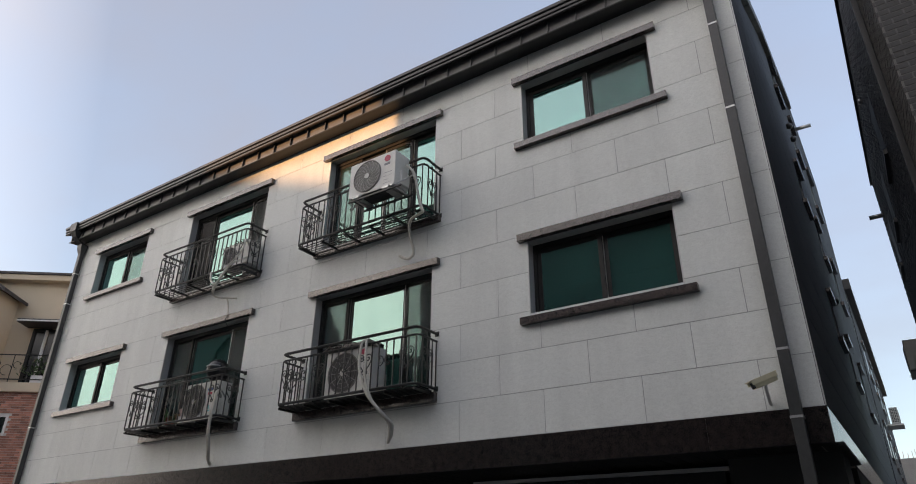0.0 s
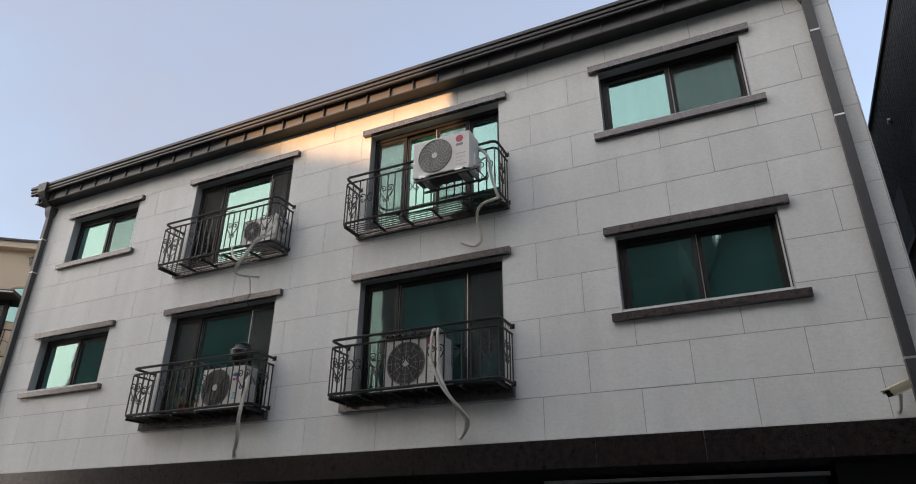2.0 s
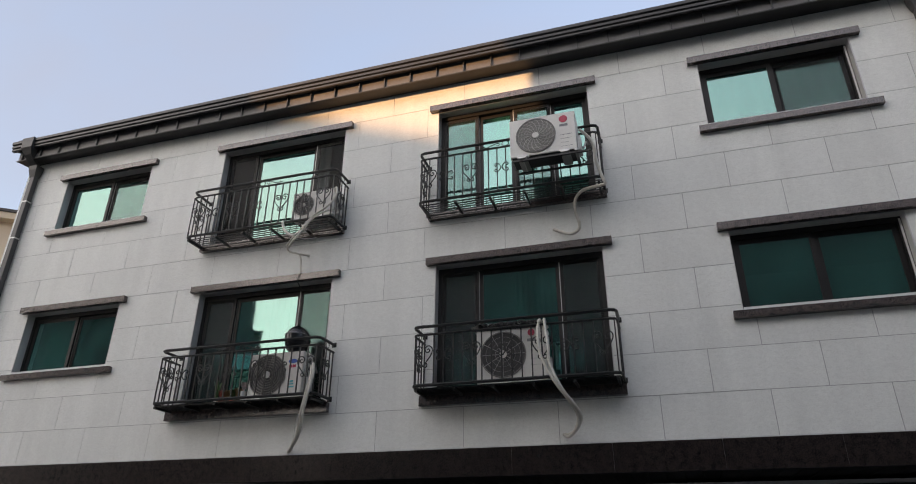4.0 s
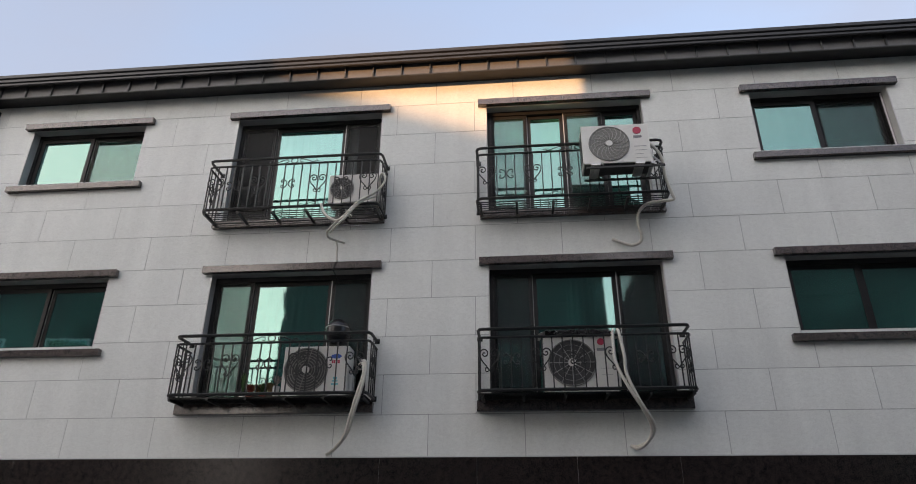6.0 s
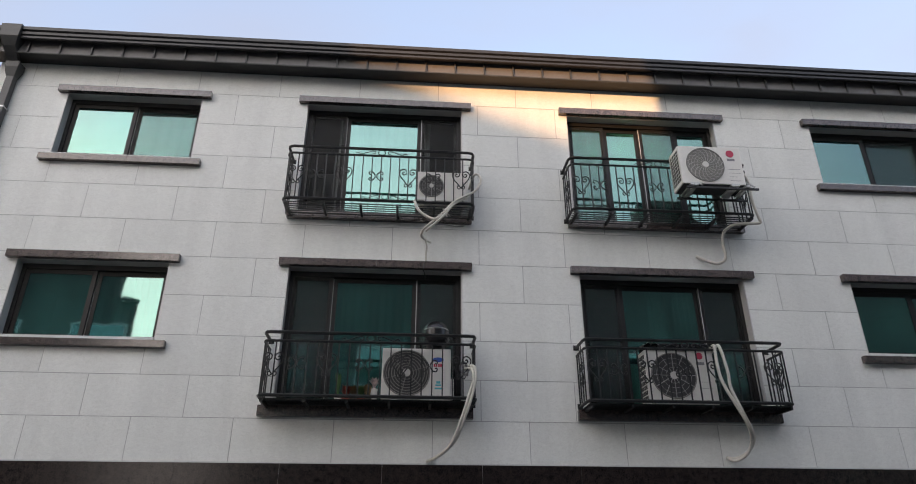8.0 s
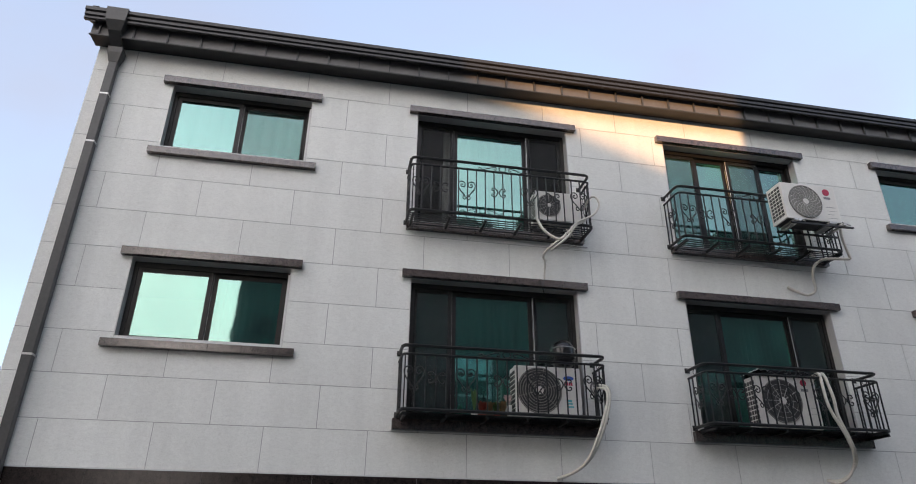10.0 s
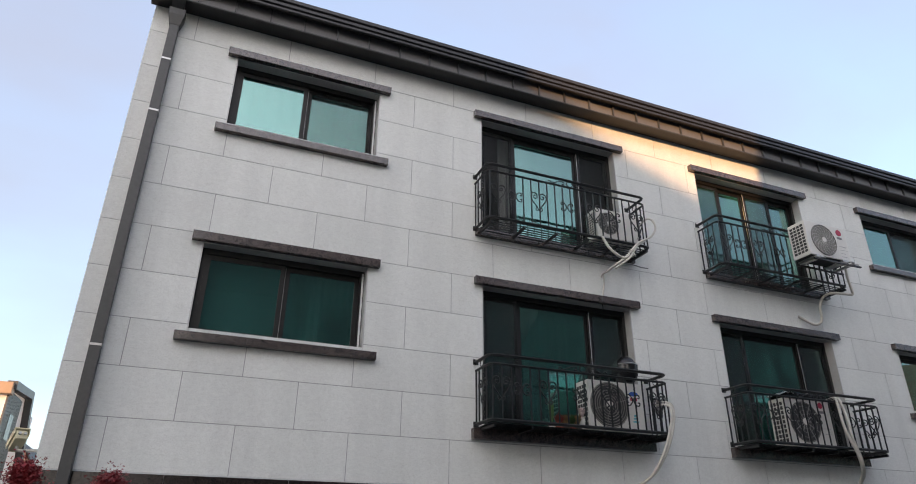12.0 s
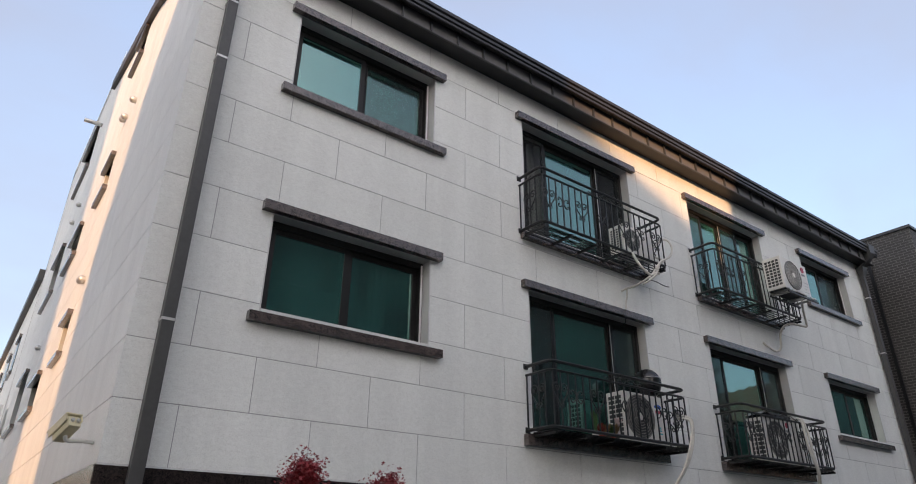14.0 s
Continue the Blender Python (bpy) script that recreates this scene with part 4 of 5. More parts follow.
hose([[(-9.995, 7.5, 6.13), (-9.974, 7.53, 6.024), (-9.981, 7.555, 5.919), (-9.979, 7.575, 5.825)]], 0.012, HOSE, "tan taped cord hanging down to the lintel")
hose([[(-9.98, 7.572, 5.83), (-10.019, 7.565, 5.717), (-9.987, 7.6, 5.626), (-9.984, 7.7, 5.592)]], 0.006, IRON, "thin black cable drooping over the lintel")
tape = thing("tape_wrap", "ragged tan tape wrapped where the hoses meet", "tape", (-9.75, 7.13, 6.36))
bm = bmesh.new()
for k in range(7):
    c = Vector((random.uniform(-0.03, 0.03), random.uniform(-0.02, 0.02), random.uniform(-0.03, 0.03)))
    tube(bm, [c + Vector((random.uniform(-0.05, 0.05), random.uniform(-0.02, 0.02), random.uniform(-0.04, 0.04))) for _ in range(3)], 0.011, 5)
part("wraps", bm, HOSE, tape, smooth=True)
hose([[(-5.56, 7.05, 7.226), (-5.445, 7.08, 7.091), (-5.394, 7.10, 6.95), (-5.374, 7.14, 6.712), (-5.318, 7.16, 6.472), (-5.30, 7.18, 6.40), (-5.40, 7.22, 6.402), (-5.586, 7.3, 6.42), (-5.671, 7.36, 6.40), (-5.731, 7.42, 6.337), (-5.743, 7.48, 6.204), (-5.711, 7.52, 6.042), (-5.731, 7.55, 5.957), (-5.841, 7.58, 5.922), (-5.986, 7.62, 5.992), (-6.083, 7.66, 6.06)]],
     0.022, HOSE, "white hose running from an outdoor unit into the wall")


# ---- drainpipes ----
def drainpipe(x, clamps, label):
    t = thing("drainpipe", label, "drainpipe", (x, YF, 0.5), "drainpipes")
    bm = bmesh.new()
    box(bm, -0.055, 0.055, -0.13, -0.03, 0.2, 8.12, bevel=0.008)
    part("pipe", bm, METAL, t)
    for z in clamps:
        part("clamp", boxes((-0.059, 0.059, -0.134, -0.001, z - 0.5 - 0.012, z - 0.5 + 0.012)), GALV, t, "bright steel clamp")
    # hopper and curved neck up to the gutter
    bm = bmesh.new()
    rings = []
    for z, hw, y0, y1 in ((8.10, 0.062, -0.137, -0.024), (8.24, 0.095, -0.175, -0.012), (8.33, 0.10, -0.18, -0.012)):
        rings.append([bm.verts.new(q) for q in ((-hw, y0, z), (hw, y0, z), (hw, y1, z), (-hw, y1, z))])
    for A, B in zip(rings, rings[1:]):
        for k in range(4):
            bm.faces.new((A[k], A[(k + 1) % 4], B[(k + 1) % 4], B[k]))
    bm.faces.new(rings[0][::-1])
    bm.faces.new(rings[-1])
    part("hopper", bm, METAL, t)
    bm = bmesh.new()
    rings = []
    for z, hw, y0, y1 in ((8.33, 0.075, -0.18, -0.07), (8.40, 0.08, -0.28, -0.18), (8.47, 0.085, -0.36, -0.262), (8.60, 0.13, -0.435, -0.262), (8.81, 0.145, -0.445, -0.262)):
        rings.append([bm.verts.new(q) for q in ((-hw, y0, z), (hw, y0, z), (hw, y1, z), (-hw, y1, z))])
    for A, B in zip(rings, rings[1:]):
        for k in range(4):
            bm.faces.new((A[k], A[(k + 1) % 4], B[(k + 1) % 4], B[k]))
    bm.faces.new(rings[0][::-1])
    bm.faces.new(rings[-1])
    part("outlet", bm, METAL, t)
    return t


drainpipe(-16.22, (3.0, 4.37, 7.27, 8.05), "charcoal square drainpipe with steel clamps down the granite corner")
drainpipe(-1.0, (3.06, 3.73, 6.72, 8.05), "charcoal square drainpipe with steel clamps down the granite corner")


# ---- wall cameras ----
def security_camera(at, heading, tilt, label, arm_to, size=0.8, wide=1.0, length=1.0):
    """A bullet camera with a sunshield, on an arm from the wall."""
    t = thing("security_camera", label, "camera", at, "security cameras")
    rot = Matrix.Rotation(radians(heading), 4, "Z") @ Matrix.Rotation(radians(tilt), 4, "X") @ Matrix.Diagonal((size * wide, size * length, size * wide, 1))
    def turned(bm):
        bmesh.ops.transform(bm, matrix=rot, verts=bm.verts)
        return bm
    part("body", turned(boxes((-0.05, 0.05, -0.17, 0.15, -0.05, 0.045), bevel=0.02)), CREAM, t, "cream camera housing")
    part("sunshield", turned(boxes((-0.065, 0.065, -0.22, 0.17, 0.05, 0.062), (-0.065, -0.055, -0.20, 0.16, 0.0, 0.05), (0.055, 0.065, -0.20, 0.16, 0.0, 0.05), bevel=0.004)), CREAM, t)
    part("lens_window", turned(boxes((-0.042, 0.042, -0.176, -0.171, -0.042, 0.035))), BLACKGLOSS, t)
    for s in (-0.025, 0.02):
        part("cable_gland", turned(disc(bmesh.new(), (s, 0.16, 0.0), 0.014, "y", 0.03, 12)), GALV, t)
    j = Vector(arm_to) - Vector(at)
    part("arm", tubes(0.017, smooth_line([(0, 0, -0.045), (j.x * 0.1, j.y * 0.1, -0.09), (j.x * 0.6, j.y * 0.6, j.z - 0.0), tuple(j)], 4), sides=8), ACWHITE, t, smooth=True)
    return t


security_camera((-1.20, 7.40, 3.40), -52, 22, "cream wall-mounted security camera with a sunshield", (-1.22, 7.655, 3.22))
security_camera((-16.73, 7.93, 3.44), 202, 32, "cream security camera on a white arm at the corner", (-16.505, 8.02, 3.36), wide=1.3, length=0.85)

# vents on the left flank
for yy, zz in ((11.62, 9.05), (12.30, 9.12), (12.48, 9.16), (12.05, 6.10), (12.20, 6.13), (17.2, 9.55), (17.7, 9.30), (17.0, 6.2)):
    t = thing("vent_hood", "small round steel vent hood on the flank wall", "vent", (XL, yy, zz), "vent hoods")
    bm = bmesh.new()
    bmesh.ops.create_uvsphere(bm, u_segments=14, v_segments=8, radius=0.058)
    bmesh.ops.translate(bm, vec=(-0.05, 0, 0), verts=bm.verts)
    part("hood", bm, GALV, t, smooth=True)
    part("collar", disc(bmesh.new(), (-0.025, 0, 0), 0.05, "x", 0.05, 16), GALV, t)
for xx, s, yy, zz in ((XL, -1, 17.7, 12.0), (XR, 1, 18.0, 12.6)):
    t = thing("flue_pipe", "short steel boiler flue standing out of the flank wall", "flue", (xx, yy, zz), "flues")
    part("pipe", disc(bmesh.new(), (s * 0.2, 0, 0), 0.05, "x", 0.4, 16), GALV, t, smooth=True)
for yy, zz in ((13.9, 10.2), (14.3, 10.1), (14.2, 6.3)):
    t = thing("vent_hood", "small dark vent hood on the flank wall", "vent", (XR, yy, zz), "vent hoods")
    bm = bmesh.new()
    bmesh.ops.create_uvsphere(bm, u_segments=14, v_segments=8, radius=0.07)
    bmesh.ops.translate(bm, vec=(0.05, 0, 0), verts=bm.verts)
    part("hood", bm, METAL, t, smooth=True)


# ---- the rear wing behind the block ----
wing = thing("rear_building", "lower beige rear building with a dark gutter", "building", (-8.5, 32, 0))
wing.location = (0, 0, 0)
part("wall", boxes((XL, XR, 24.05, 42, 0, 9.9)), WHITE, wing, "pale granite walls")
# Thin overlay dims the pale wing wall here; the shade is its colour.
part("flank", boxes((XR + 0.001, XR + 0.015, 24.05, 42, 0, 9.9)), DARK_SHADED, wing, "alley side of the wing, shade put into its dark colour")
part("roof", boxes((XL - 0.15, XR + 0.2, 24.05, 42.2, 9.9, 10.25)), METAL, wing, "dark metal eaves")
for xx, s in ((XL, -1), (XR, 1)):
    for yy in (26.5, 29.5, 33, 37):
        for zz in (4.9, 7.6):
            p = part("window", boxes((xx - 0.02, xx + 0.02, yy, yy + 1.0, zz, zz + 1.1)), BLACKGLOSS, wing, "side window")
            part("lintel", boxes((xx - 0.08, xx + 0.08, yy - 0.1, yy + 1.1, zz + 1.1, zz + 1.2)), BROWN, p)
            part("sill", boxes((xx - 0.08, xx + 0.08, yy - 0.1, yy + 1.1, zz - 0.1, zz)), BROWN, p)
far_unit = outdoor_unit(-0.70, 33.0, 7.2, 0.85, 0.65, 0.3, 0.3, 0.32, 0.25, "rings", "outdoor unit on a wall shelf of the rear building")
far_unit.rotation_euler = (0, 0, radians(90))
far_unit.location = (-0.25, 33, 7.0)
side_unit = outdoor_unit(0, 0, 0, 0.85, 0.65, 0.3, 0.3, 0.32, 0.25, "rings", "outdoor unit hung on the granite flank of the block")
side_unit.rotation_euler = (0, 0, radians(-90))
side_unit.location = (XL - 0.42, 22.9, 5.2)
part("shelf", boxes((0, 0.85, 0, 0.40, -0.07, -0.032)), GALV, side_unit)
shelf = thing("wall_shelf", "steel shelf carrying an outdoor unit on the rear building", "shelf", (-0.6, 33.4, 6.95))
part("deck", boxes((-0.15, 0.45, -0.5, 0.6, -0.04, 0.015)), GALV, shelf)

# ---- charcoal brick neighbour across the alley ----
NX, NY0, NY1, NZ = 0.57, 6.80, 17.4, 10.1
neighbour = thing("brick_building", "charcoal brick building across the narrow alley", "building", (NX, NY0, 0))
neighbour.location = (0, 0, 0)
core = part("wall", boxes((NX + 0.005, 9.0, NY0 + 0.005, NY1, 0, NZ)), MORTAR, neighbour, "mortar joints behind the bricks")
part("coping", boxes((NX - 0.04, 9.1, NY0 - 0.04, NY1 + 0.04, NZ, NZ + 0.07)), METAL, neighbour, "dark metal coping")
t = thing("drainpipe", "dark drainpipe on the charcoal brick wall", "drainpipe", (NX, 7.9, 0.2), "drainpipes")
part("pipe", boxes((-0.07, -0.005, -0.035, 0.035, 0, 9.6), bevel=0.008), IRON, t)
for yy, zz in ((12.2, 9.2), (16.6, 8.9)):
    t = thing("flue_pipe", "short steel flue standing out of the brick wall", "flue", (NX, yy, zz), "flues")
    part("pipe", disc(bmesh.new(), (-0.14 if zz < 9 else -0.03, 0, 0), 0.05, "x", 0.28 if zz < 9 else 0.06, 16), GALV, t, smooth=True)
for yy in (10.5, 13.0, 15.2):
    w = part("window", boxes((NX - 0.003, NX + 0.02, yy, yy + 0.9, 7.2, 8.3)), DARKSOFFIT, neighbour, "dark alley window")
    part("sill", boxes((NX - 0.05, NX + 0.02, yy - 0.05, yy + 0.95, 7.12, 7.2)), METAL, w)
t = outdoor_unit(0, 0, 0, 0.8, 0.6, 0.3, 0.3, 0.3, 0.24, "rings", "outdoor unit hung high on the charcoal brick wall")
t.rotation_euler = (0, 0, radians(-90))
t.location = (NX - 0.36, 17.3, 5.4)
part("shelf", boxes((0, 0.8, 0, 0.36, -0.06, -0.032)), METAL, t)

# bricks: those near the corner singly, the rest in one mesh
BL, BH, BG = 0.186, 0.053, 0.014
proto_side = None
proto_front = None
rest = []
count = 0
row = 0
z = 3.2
while z < NZ - 0.03:
    y = NY0 + (BL / 2 if row % 2 else 0)
    while y < NY1 - BL:
        jit = random.uniform(-0.0015, 0.0015)
        if y < 8.6 and 8.4 < z and count < 290:
            if proto_side is None:
                proto_side = part("brick", boxes((0, 0.02, 0, BL, 0, BH)), BLACKBRICK, core)
                proto_side.location = (NX + jit, y, z)
            else:
                share("brick", proto_side, core, (NX + jit, y, z))
            count += 1
        else:
            rest.append((NX + jit, NX + 0.02, y, y + BL, z, z + BH))
        y += BL + BG
    x = NX + 0.022 + (BL / 2 if row % 2 == 0 else 0)
    if row % 2 == 0:
        rest.append((NX + 0.022, x - BG, NY0 + random.uniform(-0.0015, 0.0015), NY0 + 0.02, z, z + BH))
    else:
        rest.append((NX + random.uniform(-0.0015, 0.0015), NX + 0.02, NY0 + 0.022, NY0 + BL / 2 - BG, z, z + BH))
    while x < 5.0:
        rest.append((x, x + BL, NY0 + random.uniform(-0.0015, 0.0015), NY0 + 0.02, z, z + BH))
        x += BL + BG
    z += BH + BG
    row += 1


def many_boxes(name, dims, mat, parent, label):
    verts, faces = [], []
    for x0, x1, y0, y1, z0, z1 in dims:
        k = len(verts)
        verts += [(x0, y0, z0), (x1, y0, z0), (x1, y1, z0), (x0, y1, z0), (x0, y0, z1), (x1, y0, z1), (x1, y1, z1), (x0, y1, z1)]
        faces += [(k, k + 3, k + 2, k + 1), (k + 4, k + 5, k + 6, k + 7), (k, k + 1, k + 5, k + 4), (k + 1, k + 2, k + 6, k + 5), (k + 2, k + 3, k + 7, k + 6), (k + 3, k, k + 4, k + 7)]
    me = bpy.data.meshes.new(name)
    me.from_pydata(verts, [], faces)
    me.materials.append(mat)
    o = new(name, me)
    o.parent = parent
    return tagged(o, label, kind="stuff")


many_boxes("brickwork", rest, BLACKBRICK_JOINED, core, "charcoal bricks in running bond")

# ---- beige house with red brick base, up the street ----
U = Vector((0.79, 0.613, 0)).normalized()
N = Vector((0.613, -0.79, 0)).normalized()
house = thing("stucco_house", "beige stucco house with a red brick ground floor", "house", (-25.5, 9.2, 0))
house.rotation_euler = (0, 0, math.atan2(U.y, U.x))
# local frame: x along the wall, -y outwards
part("wall", boxes((-8, 4.6, 0.0, 7, 6.7, 10.7)), STUCCO, house, "beige stucco upper wall")
part("string_course", boxes((-8, 4.7, -0.62, 0.2, 6.55, 6.85), bevel=0.02), STUCCO, house, "moulded beige balcony edge")
base = part("base_wall", boxes((-8, 4.6, -0.5, 6.9, 0, 6.55)), LIGHT_JOINT, house, "mortar of the brick base")
rb = []
z, row = 3.0, 0
while z < 6.5:
    x = -1.5 + (0.1 if row % 2 else 0)
    while x < 4.5:
        if not (1.25 < x + 0.1 < 2.1 and 5.2 < z < 5.85):
            rb.append((x, x + 0.20, -0.512 - random.uniform(0, 0.004), -0.49, z, z + 0.065))
        x += 0.21
    z += 0.076
    row += 1
many_boxes("brickwork", rb, REDBRICK, base, "weathered red bricks in running bond")
w = part("window", boxes((1.3, 2.05, -0.505, -0.48, 5.25, 5.8)), BLACKGLOSS, house, "small white-framed window")
part("frame", boxes((1.25, 1.33, -0.54, -0.50, 5.2, 5.85), (2.02, 2.1, -0.54, -0.50, 5.2, 5.85), (1.33, 2.02, -0.54, -0.50, 5.77, 5.85), (1.33, 2.02, -0.54, -0.50, 5.2, 5.28)), WHITEWALL, w, "white frame")
part("roof", boxes((-8.3, 4.9, -0.35, 7.2, 10.7, 10.78)), ROOFDARK, house, "thin dark roof edge")
part("eave_moulding", boxes((-8.2, 4.8, -0.3, 0.1, 10.5, 10.7), bevel=0.02), STUCCO, house, "beige moulded eaves")
bm = bmesh.new()
slab(bm, [(-7, 6.85), (1.0, 6.85), (1.0, 9.75), (-1.2, 11.1), (-7, 11.1)], lambda u, v, d: (u, -1.2 + d, v), 1.2)
part("gable_wing", bm, STUCCO, house, "beige gabled wing")
bm = bmesh.new()
slab(bm, [(1.3, 9.62), (1.32, 9.72), (-1.2, 11.28), (-1.2, 11.12)], lambda u, v, d: (u, -1.5 + d, v), 1.6)
part("gable_roof", bm, ROOFDARK, house, "dark verge of the gabled wing")
door = part("balcony_door", boxes((1.85, 3.1, -0.06, -0.002, 6.85, 8.75)), BLACKGLOSS, house, "dark glazed balcony door")
part("frame", boxes((1.8, 1.9, -0.1, -0.06, 6.85, 8.8), (2.98, 3.08, -0.1, -0.06, 6.85, 8.8), (1.9, 2.98, -0.1, -0.06, 8.7, 8.8)), FRAME, door)
part("canopy", boxes((1.55, 3.4, -0.75, -0.01, 8.84, 8.95), bevel=0.01), ROOFDARK, door, "dark canopy")
part("canopy_edge", boxes((1.56, 3.39, -0.77, -0.752, 8.86, 8.90)), TRIM, door, "pale canopy edge")
part("mullion", boxes((2.22, 2.30, -0.12, -0.061, 6.85, 8.75)), WHITEWALL, door, "white door post")
arch = part("arched_window", disc(bmesh.new(), (3.3, -0.02, 8.7), 0.55, "y", 0.05, 32), GLASS, house, "arched window reflecting the sky")
bm = bmesh.new()
tube(bm, [(3.3 + 0.6 * math.cos(k * math.pi / 16), -0.05, 8.7 + 0.6 * math.sin(k * math.pi / 16)) for k in range(17)], 0.06, 6)
part("arch_trim", bm, STUCCO, arch)
bm = bmesh.new()
for z in (6.95, 7.75):
    tube(bm, [(-0.0, -0.58, z), (4.6, -0.58, z)], 0.02, 5)
for k in range(9):
    tube(bm, [(0.1 + k * 0.55, -0.58, 6.85), (0.1 + k * 0.55, -0.58, 7.75)], 0.014, 4)
for k in range(7):
    for q, rr in ((0.0, 0.17), (0.3, 0.11)):
        tube(bm, [(0.35 + 0.62 * k + q + rr * math.cos(a * math.pi / 7), -0.58, 7.3 + (0.12 if q else -0.05) + rr * math.sin(a * math.pi / 7)) for a in range(12)], 0.01, 4)
rl = thing("balcony_railing", "thin dark iron railing on the stucco house", "railing", (-25.5, 9.2, 0), "house railings")
rl.rotation_euler = house.rotation_euler
part("rails", bm, IRON, rl)
planter = thing("planter_box", "pale planter box with green shrubs on the stucco balcony", "planter", tuple(Vector((-25.5, 9.2, 6.85)) + 2.55 * U + 0.33 * N))
planter.rotation_euler = house.rotation_euler
part("box", boxes((-0.2, 0.35, -0.12, 0.12, 0, 0.28), bevel=0.02), WHITEWALL, planter)
bm = bmesh.new()
for k in range(160):
    c = Vector((random.gauss(0.0, 0.28), random.gauss(0, 0.07), 0.3 + abs(random.gauss(0.25, 0.2))))
    d = Vector((random.gauss(0, 1), random.gauss(0, 1), random.gauss(0, 1))).normalized() * 0.07
    e = d.cross(Vector((0.3, 0.5, 0.8))) * 0.6
    bm.faces.new([bm.verts.new(q) for q in (c - d, c + e, c + d, c - e)])
part("shrub", bm, LEAFGREEN, planter, "green shrub leaves")
lamp = thing("wall_lantern", "black wall lantern on the stucco gable", "lantern", tuple(Vector((-25.5, 9.2, 0)) + 3.38 * U + 0.12 * N + Vector((0, 0, 10.1))))
part("bracket", tubes(0.015, [(0, 0, 0.16), (0.0, 0, 0.26), (-0.06, 0.07, 0.28), (-0.07, 0.09, 0.1)]), IRON, lamp)
bm = bmesh.new()
bmesh.ops.create_cone(bm, cap_ends=True, segments=8, radius1=0.05, radius2=0.11, depth=0.22)
part("glass", bm, ACGREY, lamp)
bm = bmesh.new()
bmesh.ops.create_cone(bm, cap_ends=True, segments=8, radius1=0.13, radius2=0.01, depth=0.1)
bmesh.ops.translate(bm, vec=(0, 0, 0.16), verts=bm.verts)
part("cap", bm, IRON, lamp)

# ---- white rendered house with a dark ribbed gable, behind to the left ----
rear = thing("rendered_house", "white rendered house with tan gutter and dark ribbed metal flank", "house", (-22, 22, 0))
rear.location, rear.scale = (8.8, -0.08, -1.52), (1.6, 1.6, 1.6)
part("wall", boxes((-32, -19.78, 22, 26.4, 0, 6.35)), WHITEWALL, rear, "white rendered walls")
part("gutter", boxes((-32.2, -19.62, 21.75, 22.1, 6.30, 6.62), bevel=0.02), TANGUTTER, rear, "tan sheet-metal gutter")
bm = bmesh.new()
slab(bm, [(22, 0.5), (22, 6.45), (24.3, 6.6), (25.3, 4.7), (26.6, 2.0), (26.6, 0.5)], lambda u, v, d: (-19.78 + d, u, v), 0.03)
part("gable_wall", bm, WHITEWALL, rear, "pale gable wall")
for k in range(15):
    part("ribbed_sheet", boxes((-19.75, -19.70, 22.0 + k * 0.125, 22.0 + k * 0.125 + 0.085, 0.5, 6.44)), METAL, rear, "dark ribbed metal cladding")
part("flank_window", boxes((-19.745, -19.69, 22.7, 23.2, 5.2, 5.9)), BLACKGLOSS, rear, "small dark window")
bm = bmesh.new()
slab(bm, [(21.9, 6.45), (24.3, 6.62), (25.3, 4.72), (26.8, 1.8), (27.0, 1.8), (25.5, 4.85), (24.45, 6.85), (21.9, 6.68)], lambda u, v, d: (-19.80 + d, u, v), 0.25)
part("verge", bm, METAL, rear, "dark metal verge")
for xx in (-23.6, -26):
    w = part("window", boxes((xx, xx + 1.2, 21.97, 21.998, 5.5, 6.0)), GLASS, rear, "strip window")

brickhouse = thing("gabled_brick_house", "red brick gabled house farther back", "house", (-24, 36, 0))
brickhouse.location = (-0.8, 14, 0.8)
bm = bmesh.new()
slab(bm, [(-30, 0), (-22.0, 0), (-22.0, 4.6), (-23.6, 7.3), (-26, 7.3), (-30, 5)], lambda u, v, d: (u, 36 + d, v), 6)
part("wall", bm, REDBRICK, brickhouse, "red brick walls")
bm = bmesh.new()
slab(bm, [(-21.8, 4.45), (-23.5, 7.3), (-23.6, 7.5), (-21.6, 4.5)], lambda u, v, d: (u, 35.8 + d, v), 6.4)
part("roof", bm, ROOFDARK, brickhouse, "dark roof edge")

# concrete retaining wall at the end of the alley, with rusty bars on top
cw = thing("retaining_wall", "weathered concrete wall with rusty starter bars", "wall", (2, 46, 0))
cw.location = (0, 0, 0)
for k in range(8):
    for r in range(4):
        part("panel", boxes((-6 + k * 2.0, -4.02 + k * 2.0, 46, 46.3, r * 1.8, r * 1.8 + 1.78)), CONCRETE, cw)
bm = bmesh.new()
for k in range(80):
    xx = -6 + k * 0.2 + random.uniform(-0.05, 0.05)
    tube(bm, [(xx, 46.1, 7.1), (xx + random.uniform(-0.04, 0.04), 46.1, 7.4 + random.uniform(0, 0.3))], 0.012, 4)
part("starter_bars", bm, RUST, cw, "rusty steel bars")

# wooded hill far behind
verts, faces = [], []
